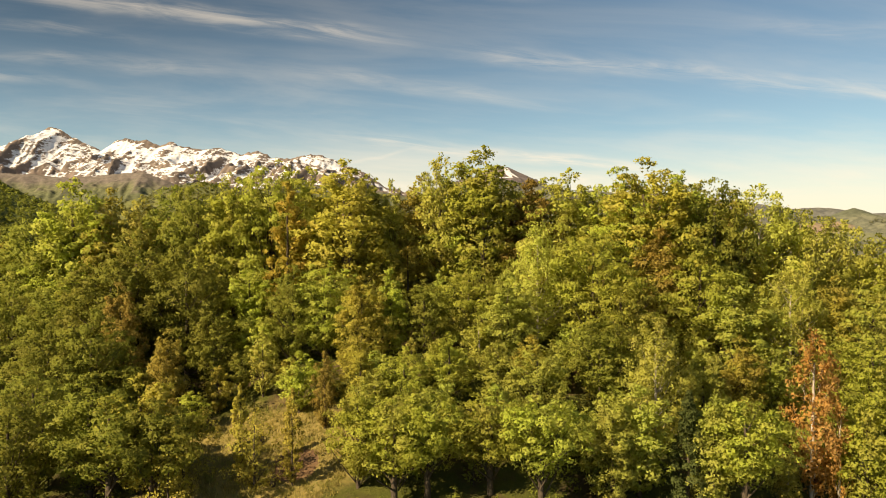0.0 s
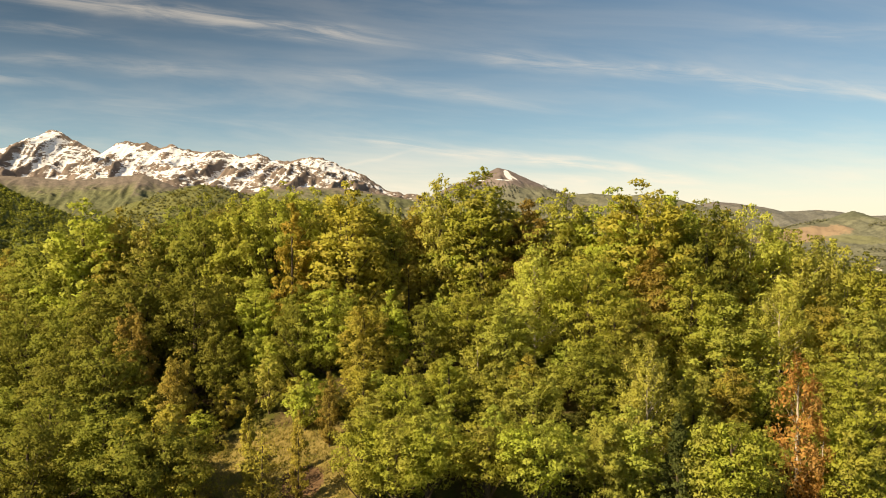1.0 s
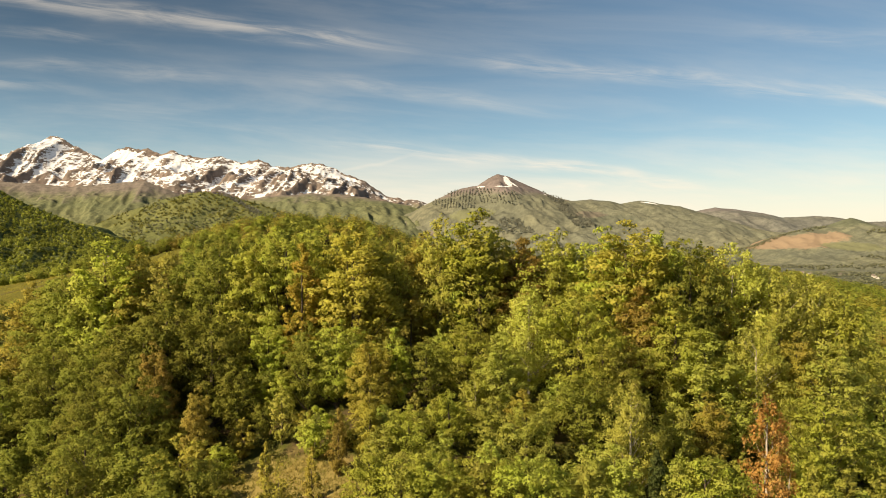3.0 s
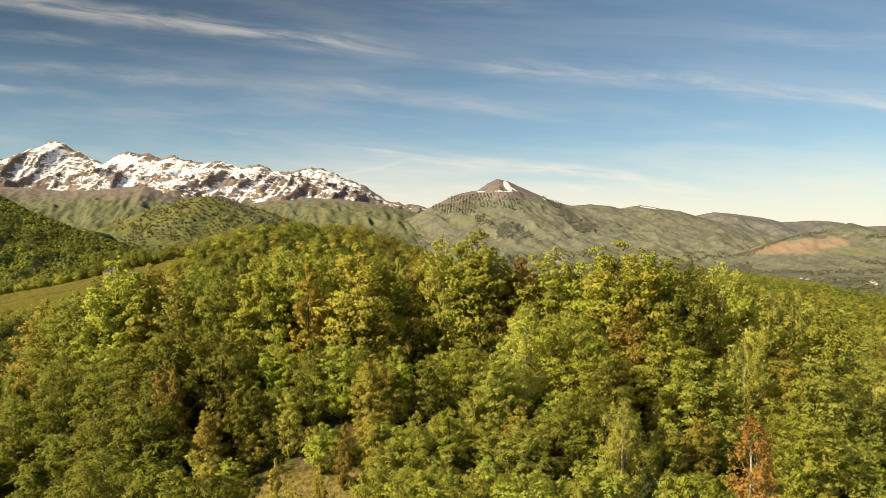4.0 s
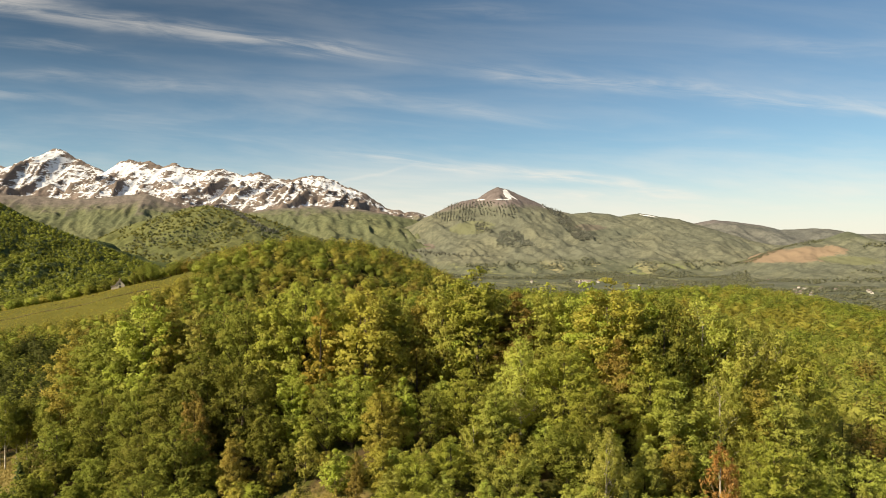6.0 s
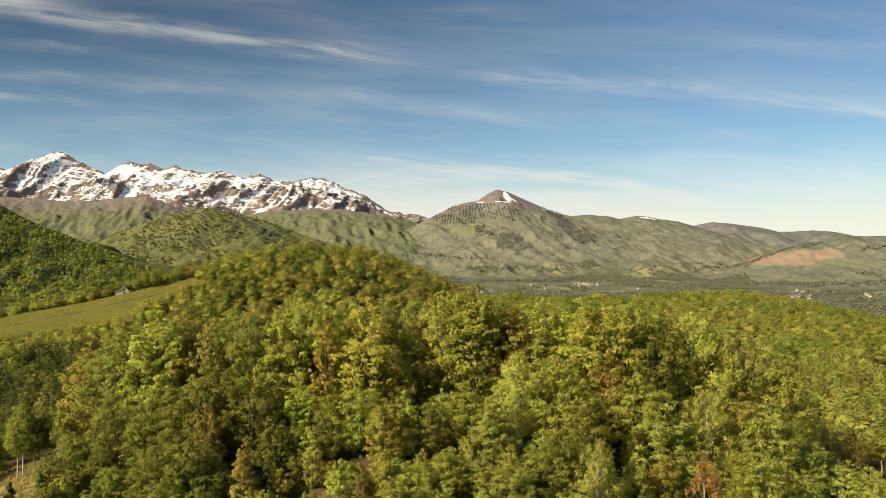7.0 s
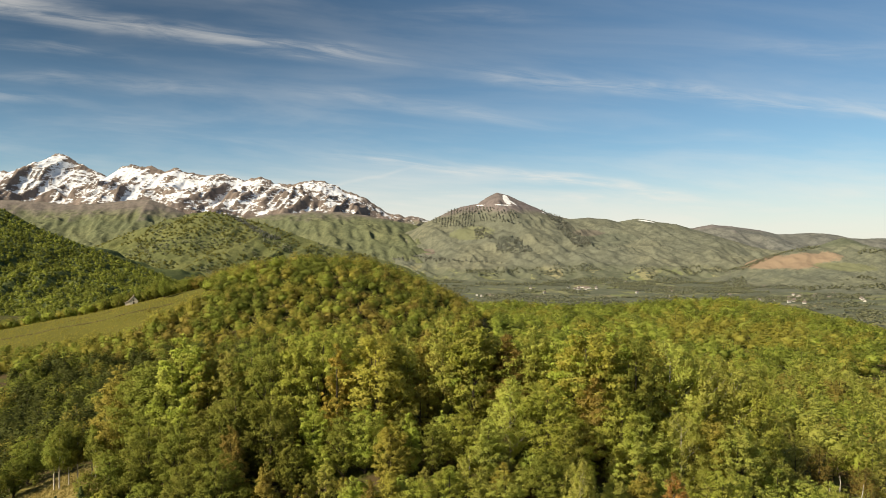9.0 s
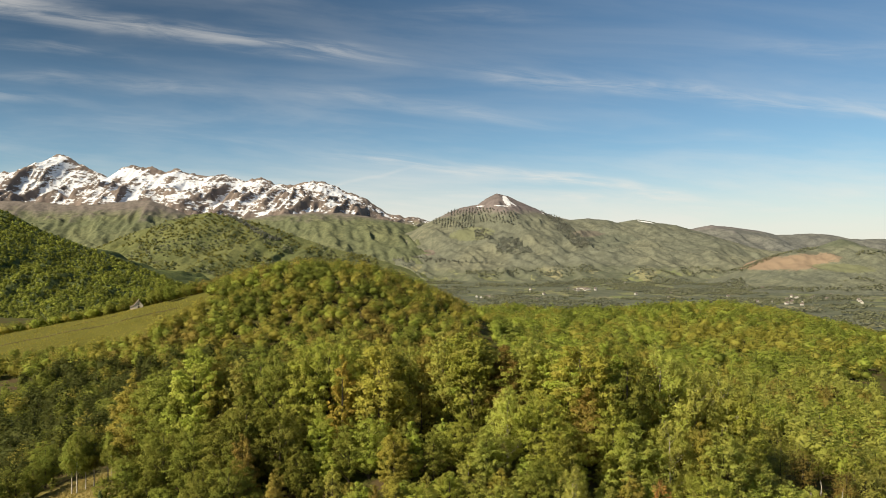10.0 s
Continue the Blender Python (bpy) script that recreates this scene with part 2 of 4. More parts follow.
def slope_material(name, low, high, bare, z_bare, z_soft, snow_z=None, snow_soft=1.0, grain=0.05, patches=(), feet=None, relief=2.5):
    """Hillside: woods below, bare heath and rock above, snow in the hollows of the heights. patches: ovals (x, z, half width, half height, lean, colour, firmness)."""
    low, high, bare = (tuple(1.16 * q for q in c) for c in (low, high, bare))
    m, gr = material(name)
    geo = gr.t.nodes.new("ShaderNodeNewGeometry")
    p = geo.outputs["Position"]
    x, y, z = gr.split(p)
    nz = gr.split(geo.outputs["Normal"])[2]
    convex = gr.t.nodes.new("ShaderNodeAttribute")
    convex.attribute_name = "convex"
    convex = convex.outputs["Fac"]
    big, fine = gr.noise(p, grain * 0.10, 5.0, 0.6), gr.noise(p, grain, 7.0, 0.72)
    woods = gr.mix(gr.ramp(big, 0.4, 0.62), low, high)
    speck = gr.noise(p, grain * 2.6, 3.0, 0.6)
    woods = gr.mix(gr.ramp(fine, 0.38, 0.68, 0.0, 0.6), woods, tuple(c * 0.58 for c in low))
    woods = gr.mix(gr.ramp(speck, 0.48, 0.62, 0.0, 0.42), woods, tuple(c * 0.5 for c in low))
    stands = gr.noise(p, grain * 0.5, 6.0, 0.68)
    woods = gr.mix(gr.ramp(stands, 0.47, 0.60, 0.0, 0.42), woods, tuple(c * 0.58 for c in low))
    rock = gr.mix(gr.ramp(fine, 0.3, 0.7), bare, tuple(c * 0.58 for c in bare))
    level = gr.math("ADD", z, gr.math("MULTIPLY", gr.math("SUBTRACT", gr.noise(p, grain * 0.22, 5.0, 0.6), 0.5), z_soft * 3.2))
    level = gr.math("ADD", level, gr.math("MULTIPLY", convex, z_soft * 0.8))
    col = gr.mix(gr.ramp(level, z_bare - z_soft, z_bare + z_soft), woods, rock)
    if feet is not None:
        foot = gr.math("ADD", z, gr.math("MULTIPLY", gr.math("SUBTRACT", big, 0.5), 60.0))
        col = gr.mix(gr.ramp(foot, feet - 14, feet + 14, 1.0, 0.0), col, patchwork(gr, p))
    ragged = gr.math("MULTIPLY", gr.math("SUBTRACT", gr.noise(p, grain * 1.6, 6.0, 0.72), 0.5), 3.0)
    for cx, cz, wx, wz, lean, tone, firm in patches:
        ax = gr.math("SUBTRACT", x, cx)
        az = gr.math("DIVIDE", gr.math("SUBTRACT", gr.math("SUBTRACT", z, cz), gr.math("MULTIPLY", ax, lean)), wz)
        ax = gr.math("DIVIDE", ax, wx)
        d = gr.math("ADD", gr.math("ADD", gr.math("MULTIPLY", ax, ax), gr.math("MULTIPLY", az, az)), ragged)
        col = gr.mix(gr.ramp(d, 0.75, 1.15, firm, 0.0), col, tone)
    rough = 0.95
    if snow_z is not None:
        slant = gr.vec("ADD", gr.vec("MULTIPLY", p, (1.0, 0.5, 1.0)), gr.join(gr.math("MULTIPLY", z, 1.5), 0.0, gr.math("MULTIPLY", x, -0.3)))
        drift = gr.noise(gr.vec("MULTIPLY", slant, (0.6, 1.0, 1.5)), grain * 0.6, 4.0, 0.6, 0.6)
        crumbs = gr.noise(gr.vec("MULTIPLY", slant, (0.7, 1.0, 1.5)), grain * 3.0, 6.0, 0.72, 0.3)
        s = gr.math("DIVIDE", gr.math("SUBTRACT", z, snow_z), snow_soft)
        s = gr.math("MINIMUM", s, 0.92)
        s = gr.math("ADD", s, gr.math("MULTIPLY", gr.math("SUBTRACT", drift, 0.5), 5.0))
        s = gr.math("ADD", s, gr.math("MULTIPLY", gr.math("SUBTRACT", crumbs, 0.5), 5.6))
        s = gr.math("SUBTRACT", s, gr.math("MULTIPLY", convex, 1.1))
        s = gr.math("ADD", s, gr.math("MULTIPLY", gr.math("SUBTRACT", nz, 0.72), 1.6))
        snow = gr.ramp(s, 0.5, 0.66)
        col = gr.mix(snow, col, gr.mix(gr.ramp(crumbs, 0.4, 0.7), (0.66, 0.66, 0.675), (0.78, 0.78, 0.79)))
        fine = gr.math("MULTIPLY", fine, gr.ramp(snow, 0.0, 1.0, 1.0, 0.35))
        rough = 0.8
    finish(gr, col, rough, fine, relief, spec=0.1)
    return m


# ---- relief ----
def lattice(ix, iy, seed):
    h = (ix.astype(np.int64) * 374761393 + iy.astype(np.int64) * 668265263 + seed * 69069) & 0xFFFFFFFF
    h = ((h ^ (h >> 13)) * 1274126177) & 0xFFFFFFFF
    return ((h ^ (h >> 16)) & 0xFFFF) / 65535.0


def value_noise(x, y, seed=0):
    x, y = np.asarray(x, float), np.asarray(y, float)
    ix, iy = np.floor(x), np.floor(y)
    fx, fy = x - ix, y - iy
    fx, fy = fx * fx * fx * (fx * (fx * 6 - 15) + 10), fy * fy * fy * (fy * (fy * 6 - 15) + 10)
    a, b = lattice(ix, iy, seed), lattice(ix + 1, iy, seed)
    c, d = lattice(ix, iy + 1, seed), lattice(ix + 1, iy + 1, seed)
    return (a + (b - a) * fx) * (1 - fy) + (c + (d - c) * fx) * fy


def fbm(x, y, seed=0, octaves=5, gain=0.5):
    total, amp, s = 0.0, 0.5, 1.0
    for k in range(octaves):
        total = total + amp * (value_noise(x * s, y * s, seed + k) * 2 - 1)
        amp, s = amp * gain, s * 2.03
    return total


def ridged(x, y, seed=0, octaves=5):
    total, amp, s = 0.0, 0.55, 1.0
    for k in range(octaves):
        total = total + amp * (1 - np.abs(value_noise(x * s, y * s, seed + k) * 2 - 1) * 2)
        amp, s = amp * 0.5, s * 2.07
    return total


def lift(x, y):
    """Height of the ground: knoll, wooded dome, meadow shoulder and long right-hand ridge above the valley."""
    x, y = np.asarray(x, float), np.asarray(y, float)
    valley = np.interp(y, [-400, 0, 680, 800, 1100, 1500, 2000, 2600, 4500], [-16, -13, -13, -22, -25, -26, -14, 4, 14])
    valley = valley - 17 * np.clip((x - 230) / 150, 0, 1) ** 1.3 * np.clip((y - 260) / 260, 0, 1) * np.clip((1000 - y) / 250, 0, 1)
    knoll = np.interp(y, [-150, 20, 60, 88, 112, 135, 157, 185, 225, 270, 340, 430], [0, 6, 9.2, 12.6, 19.2, 28, 29, 24, 18, 13, 8, 0])
    wide = np.where(x < 0, 92.0, 87.0) + np.clip(y - 170, 0, 150) * 0.35
    e1 = knoll * np.exp(-np.abs(x / wide) ** 2.2)
    sy = np.where(y < 482, 130.0, 110.0)
    e2 = 54 * np.exp(-np.abs((x + 82) / 108) ** 2.3 - ((y - 482) / sy) ** 2)
    e3 = 17.5 * np.exp(-((x + 228) / 85) ** 2 - ((y - 450) / 75) ** 2)
    crest = np.interp(x, [-150, 0, 60, 100, 160, 215, 265, 300, 350, 400, 450], [4, 10, 11.5, 10, 10.5, 15, 16.5, 15.5, 9, 1, 0])
    e4 = crest * np.interp(y, [230, 300, 400, 560, 632, 680, 800], [0.0, 0.15, 0.4, 0.9, 1.0, 0.85, 0.0])
    total = (e1 ** 2.6 + e2 ** 2.6 + e4 ** 2.6) ** (1 / 2.6) + e3
    rough = fbm(x / 38, y / 38, 5, 3) * 2.2 + fbm(x / 6, y / 6, 9, 3) * 0.45
    return valley + total + rough * np.clip((y + 50) / 100, 0.2, 1)


def mesh_from(name, verts, faces, mat, smooth=False, normals=None):
    me = bpy.data.meshes.new(name)
    verts, faces = np.asarray(verts, np.float32), np.asarray(faces, np.int32)
    k = faces.shape[1]
    me.vertices.add(len(verts))
    me.vertices.foreach_set("co", verts.ravel())
    me.loops.add(faces.size)
    me.loops.foreach_set("vertex_index", faces.ravel())
    me.polygons.add(len(faces))
    me.polygons.foreach_set("loop_start", np.arange(0, faces.size, k, dtype=np.int32))
    me.polygons.foreach_set("loop_total", np.full(len(faces), k, np.int32))
    if smooth:
        me.polygons.foreach_set("use_smooth", np.ones(len(faces), bool))
    me.materials.append(mat)
    me.update(calc_edges=True)
    if normals is not None:
        me.normals_split_custom_set_from_vertices(normals)
    return me


def sheet(xs, ys, height):
    gx, gy = np.meshgrid(xs, ys)
    z = height(gx, gy)
    verts = np.stack([gx, gy, z], -1).reshape(-1, 3)
    n, i = len(xs), np.arange((len(ys) - 1) * len(xs)).reshape(len(ys) - 1, len(xs))[:, :-1].ravel()
    return verts, np.stack([i, i + 1, i + n + 1, i + n], -1)


def spaced(stops):
    """Coordinates from (start, step) pairs up to a last stop."""
    out = []
    for (a, step), (b, _) in zip(stops[:-1], stops[1:]):
        out += list(np.arange(a, b, step))
    return np.array(out + [stops[-1][0]])


xs = spaced([(-4800, 300), (-1200, 40), (-400, 6), (-110, 1.6), (110, 6), (480, 30), (1700, 300), (4800, 0)])
ys = spaced([(-4800, 300), (-300, 30), (30, 3), (60, 1.4), (180, 5), (720, 15), (2700, 200), (4800, 0)])
tagged(new("ground", mesh_from("ground", *sheet(xs, ys, lift), ground_material(), True)),
       "grassy and earthy hill ground falling to a wide valley of fields", "ground", kind="structure")


slopes = {}
EYE = (-9.0, 44.6)  # y and height of the look-out from which bearings are given


def blurred(z, k):
    """Mean of a height field over a square of 2k + 1 cells."""
    for axis in (0, 1):
        pad = [(k + 1, k) if a == axis else (0, 0) for a in (0, 1)]
        c = np.cumsum(np.pad(z, pad, mode="edge"), axis=axis)
        z = (np.take(c, range(2 * k + 1, c.shape[axis]), axis) - np.take(c, range(0, c.shape[axis] - 2 * k - 1), axis)) / (2 * k + 1)
    return z


def mountain(name, label, crest, distance, front, base, step, seed, gully, jag, back=500, shape=1.25, gorge=100.0, lean=0.0):
    """A mountain below a crest of (bearing, rise) pairs in thousandths from the look-out, with spurs and gullies worn down its face."""
    bear, rise = np.array(crest, float).T / 1000
    cx, cz, yc = bear * distance, EYE[1] + rise * distance, EYE[0] + distance
    xs = np.arange(cx[0], cx[-1], step)
    ys = np.concatenate([np.arange(yc - front, yc, step), np.arange(yc, yc + back, step * 6)])

    def height(x, y):
        warp = fbm(x / 220, y / 220, seed, 4) * 60
        down = np.clip(yc - y, 0, None)
        fade = np.clip(np.abs(y - yc) / (front * 0.5), 0, 1)
        top = np.interp(x + (warp + lean * down) * fade, cx, cz)
        top = top + jag * (0.8 * ridged(x / 60, y / 170, seed + 3, 4) - 0.35 + 0.5 * fbm(x / 22, y / 50, seed + 5, 3, 0.6)) * (1 - 0.6 * fade)
        w = np.where(y < yc, (yc - y) / front, (y - yc) / back)
        fall = (1 - np.clip(w, 0, 1)) ** shape
        along = x + lean * down
        cut = ridged((along + warp) / gorge, (y - yc + warp) / (gorge * 2.6), seed + 7, 5) - 0.15
        cut = cut + 0.75 * (ridged((along - warp * 0.6) / (gorge * 0.3), (y - yc) / (gorge * 0.7), seed + 13, 4) - 0.2)
        z = base + (top - base) * fall
        return z + gully * cut * np.clip(w * 5, 0, 1) * np.clip((1 - w) * 3, 0, 1) * np.clip((top - base) / 60, 0, 1)

    slopes[name] = height
    verts, faces = sheet(xs, ys, height)
    z = verts[:, 2].reshape(len(ys), len(xs))
    bulge = (z - blurred(z, 3)) + 0.5 * (z - blurred(z, 9))
    bulge = np.clip(bulge / (2 * np.std(bulge)), -1, 1)
    ob = new(name, mesh_from(name, verts, faces, HEATH, True))
    ob.data.attributes.new("convex", "FLOAT", "POINT").data.foreach_set("value", bulge.astype(np.float32).ravel())
    return tagged(ob, label, "mountain", kind="structure")


def sight(height, bearing, rise, near, far):
    """Where lines of sight from the look-out first meet a surface: x, y, z."""
    bearing, rise = np.atleast_1d(bearing) / 1000.0, np.atleast_1d(rise) / 1000.0
    depth, done = np.full(bearing.shape, float(far)), np.zeros(bearing.shape, bool)
    for d in np.arange(near, far, 4.0):
        hit = ~done & (height(bearing * d, EYE[0] + d) >= EYE[1] + rise * d)
        depth[hit], done = d, done | hit
    return np.stack([bearing * depth, EYE[0] + depth, EYE[1] + rise * depth], -1)


def patch_on(name, near, far, bearing, rise, wide, tall, lean, tone, firm=0.9):
    """An oval patch for slope_material, centred where the look-out sees that bearing and rise."""
    x, y, z = sight(slopes[name], bearing, rise, near, far)[0]
    return (x, z, wide * y / 1000, tall * y / 1000, lean, tone, firm)


HEATH = plain_material("heath", (0.15, 0.12, 0.09), (0.10, 0.085, 0.06), 0.05)
SNOWY, FALLOW, BURNT = (0.80, 0.79, 0.78), (0.25, 0.185, 0.125), (0.16, 0.125, 0.105)
ob = mountain("snowy_mountain_range", "jagged grey-brown rock mountain range under bright spring snow",
              [(-869, 79), (-791, 94), (-715, 105), (-674, 116), (-635, 110), (-612, 115), (-590, 114), (-575, 122), (-559, 126), (-546, 134), (-533, 140), (-520, 137),
               (-506, 125), (-494, 122), (-474, 111), (-462, 105), (-449, 119), (-433, 125), (-417, 120), (-404, 122), (-386, 114), (-370, 119), (-354, 113), (-333, 108),
               (-302, 112), (-275, 102), (-252, 108), (-233, 97), (-207, 96), (-181, 104), (-155, 97), (-129, 84), (-108, 78), (-92, 66), (-71, 55), (-50, 51), (-29, 50), (12, 36), (67, 12)],
              3300, 900, 0, 4.5, 11, 46, 11, gorge=230.0, lean=0.25, shape=1.15)
ob.data.materials[0] = slope_material("snowy_rock", (0.15, 0.15, 0.10), (0.18, 0.17, 0.115), (0.20, 0.158, 0.132), 190, 22, 205, 150, 0.022, relief=6.0)
ob = mountain("brown_mountain_spur", "brown heath-covered mountain spur with wooded lower slopes",
              [(-869, 83), (-690, 79), (-574, 74), (-510, 69), (-456, 73), (-407, 76), (-378, 66), (-353, 54), (-300, 47), (-246, 55), (-181, 60), (-128, 57), (-66, 47), (-19, 36), (44, 12)],
              2600, 620, -10, 6.0, 23, 20, 4, gorge=115.0, lean=-0.2)
# the bare heath colour is greyed to stand for haze
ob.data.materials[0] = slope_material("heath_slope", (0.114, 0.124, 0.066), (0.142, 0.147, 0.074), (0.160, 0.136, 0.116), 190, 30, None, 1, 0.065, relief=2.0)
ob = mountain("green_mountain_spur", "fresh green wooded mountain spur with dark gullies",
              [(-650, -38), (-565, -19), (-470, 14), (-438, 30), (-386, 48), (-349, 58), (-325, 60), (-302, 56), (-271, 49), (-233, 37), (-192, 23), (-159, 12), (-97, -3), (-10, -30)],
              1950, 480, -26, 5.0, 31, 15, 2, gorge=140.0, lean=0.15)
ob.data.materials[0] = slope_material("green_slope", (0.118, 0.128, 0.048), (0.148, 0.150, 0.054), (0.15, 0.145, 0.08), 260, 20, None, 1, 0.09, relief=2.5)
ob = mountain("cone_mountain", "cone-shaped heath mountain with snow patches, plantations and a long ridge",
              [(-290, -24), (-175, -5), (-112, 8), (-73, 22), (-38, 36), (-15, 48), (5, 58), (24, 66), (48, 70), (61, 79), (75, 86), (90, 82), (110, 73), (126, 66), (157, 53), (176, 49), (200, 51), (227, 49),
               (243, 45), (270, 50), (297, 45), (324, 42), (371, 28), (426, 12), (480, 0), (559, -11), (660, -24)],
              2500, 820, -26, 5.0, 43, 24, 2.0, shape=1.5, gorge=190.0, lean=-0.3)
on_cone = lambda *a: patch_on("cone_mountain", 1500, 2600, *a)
# slope colours lightened and blued: distance haze put into the base colour
ob.data.materials[0] = slope_material("hazy_cone_slope", (0.126, 0.130, 0.094), (0.154, 0.152, 0.102), (0.168, 0.140, 0.132), 186, 15, None, 1, 0.04, feet=8, relief=3.0, patches=[
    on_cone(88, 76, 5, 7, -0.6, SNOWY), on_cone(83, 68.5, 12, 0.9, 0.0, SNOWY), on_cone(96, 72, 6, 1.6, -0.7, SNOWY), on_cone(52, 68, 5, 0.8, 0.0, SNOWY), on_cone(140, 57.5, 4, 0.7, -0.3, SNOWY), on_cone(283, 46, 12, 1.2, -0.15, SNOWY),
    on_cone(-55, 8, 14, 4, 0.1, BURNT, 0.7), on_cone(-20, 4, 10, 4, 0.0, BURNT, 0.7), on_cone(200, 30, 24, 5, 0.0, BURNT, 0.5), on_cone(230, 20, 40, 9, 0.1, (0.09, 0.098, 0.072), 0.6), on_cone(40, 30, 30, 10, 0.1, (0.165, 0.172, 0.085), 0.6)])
ob = mountain("far_ridge", "green rounded far ridge, greyed in colour as haze, under a pale sky",
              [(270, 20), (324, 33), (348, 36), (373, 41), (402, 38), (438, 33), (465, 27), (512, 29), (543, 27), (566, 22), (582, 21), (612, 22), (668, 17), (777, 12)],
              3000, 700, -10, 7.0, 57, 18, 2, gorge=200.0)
# haze of the farthest ridge, put into greyed and blued base colours
ob.data.materials[0] = slope_material("hazy_ridge_slope", (0.126, 0.128, 0.114), (0.150, 0.148, 0.124), (0.166, 0.150, 0.142), 150, 18, None, 1, 0.035, relief=4.0)
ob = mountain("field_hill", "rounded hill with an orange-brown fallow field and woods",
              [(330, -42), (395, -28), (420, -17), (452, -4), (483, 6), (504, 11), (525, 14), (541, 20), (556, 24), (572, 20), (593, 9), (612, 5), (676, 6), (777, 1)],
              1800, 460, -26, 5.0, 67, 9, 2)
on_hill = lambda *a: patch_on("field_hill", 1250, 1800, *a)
# woods of this hill carry some blue-grey haze in their colour
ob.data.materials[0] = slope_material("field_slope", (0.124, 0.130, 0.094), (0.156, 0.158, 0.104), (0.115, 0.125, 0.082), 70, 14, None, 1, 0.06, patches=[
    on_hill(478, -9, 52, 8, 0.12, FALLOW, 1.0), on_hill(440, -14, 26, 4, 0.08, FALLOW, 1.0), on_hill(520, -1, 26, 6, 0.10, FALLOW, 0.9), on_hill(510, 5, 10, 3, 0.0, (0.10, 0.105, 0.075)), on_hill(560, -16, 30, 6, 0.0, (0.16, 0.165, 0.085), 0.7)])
ob = mountain("wooded_hill", "steep green wooded hill beyond the meadow",
              [(-869, 70), (-768, 73), (-715, 77), (-678, 80), (-643, 73), (-612, 65), (-590, 54), (-559, 38), (-506, 17), (-465, 3), (-427, -12), (-393, -27), (-354, -42), (-320, -58)],
              1250, 470, -26, 5.0, 73, 13, 2, gorge=120.0, lean=-0.2)
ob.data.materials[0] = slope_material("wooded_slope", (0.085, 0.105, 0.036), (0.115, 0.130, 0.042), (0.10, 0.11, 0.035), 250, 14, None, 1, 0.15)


# ---- trees ----
def tube(path, radii, sides):
    """A tapered tube along a path."""
    path, verts, faces = np.asarray(path, float), [], []
    ang = np.arange(sides) * 2 * np.pi / sides
    for k, p in enumerate(path):
        d = path[min(k + 1, len(path) - 1)] - path[max(k - 1, 0)]
        d /= np.linalg.norm(d) + 1e-9
        a = np.cross(d, (0.31, 0.95, 0.05))
        a /= np.linalg.norm(a) + 1e-9
        b = np.cross(d, a)
        verts += list(p + radii[k] * (np.outer(np.cos(ang), a) + np.outer(np.sin(ang), b)))
    for k in range(len(path) - 1):
        for i in range(sides):
            j = (i + 1) % sides
            faces.append((k * sides + i, k * sides + j, (k + 1) * sides + j, (k + 1) * sides + i))
    return np.array(verts), np.array(faces)


def gather(pieces):
    verts, faces, n = [], [], 0
    for v, f in pieces:
        verts.append(v)
        faces.append(f + n)
        n += len(v)
    return np.concatenate(verts), np.concatenate(faces)


def sprays(points, outward, size, rng, droop=0.0, loose=0.75):
    """Pointed leaf sprays, slightly turned to the light."""
    n = len(points)
    normal = outward * 0.8 + rng.normal(0, loose, (n, 3)) + np.array([0, 0, 0.35])
    normal /= np.linalg.norm(normal, axis=1)[:, None] + 1e-9
    a = np.cross(normal, rng.normal(0, 1, (n, 3)))
    a[:, 2] -= droop
    a /= np.linalg.norm(a, axis=1)[:, None] + 1e-9
    b = np.cross(normal, a)
    s = size * rng.uniform(0.6, 1.4, (n, 1))
    a, b = a * s, b * s * rng.uniform(0.5, 0.75, (n, 1))
    verts = np.stack([points + a, points - a * 0.6 + b, points - a * 0.6 - b], 1).reshape(-1, 3)
    return verts, np.arange(3 * n).reshape(n, 3)


STYLES = {  # crown foot, widest height, branches, size of the leaf puffs, leaves, droop, taper of the top, trunk, stems
    "round": (0.16, 0.48, 150, 0.55, 7200, 0.0, 0.45, 0.024, 6),
    "spread": (0.42, 0.50, 120, 0.58, 7200, 0.0, 0.42, 0.030, 6),
    "tall": (0.08, 0.40, 140, 0.48, 6200, 0.15, 0.55, 0.016, 4),
    "birch": (0.10, 0.42, 115, 0.42, 6200, 0.7, 0.46, 0.013, 3),
    "sparse": (0.10, 0.45, 110, 0.36, 3400, 0.3, 0.60, 0.013, 4),
    "slim": (0.06, 0.40, 70, 0.34, 2600, 0.3, 0.70, 0.012, 2),
    "dry": (0.10, 0.40, 60, 0.34, 2000, 0.9, 0.62, 0.013, 2),
    "conifer": (0.04, 0.08, 90, 0.34, 4200, 0.7, 0.95, 0.016, 1),
    "high": (0.40, 0.40, 90, 0.42, 4400, 0.8, 0.55, 0.012, 3),
    "shrub": (0.0, 0.40, 50, 0.80, 2200, 0.0, 0.45, 0.016, 5),
}


def crown_width(style, h):
    """Half width of the crown, of 1, at a height between 0 (foot) and 1 (tip)."""
    mid, taper = STYLES[style][1], STYLES[style][6]
    low = np.sin(np.clip(h / mid, 0.02, 1) * np.pi / 2) ** 0.5
    high = np.clip((1 - h) / (1 - mid), 0, 1) ** taper
    return np.maximum(np.where(h < mid, low, high), 0.03)


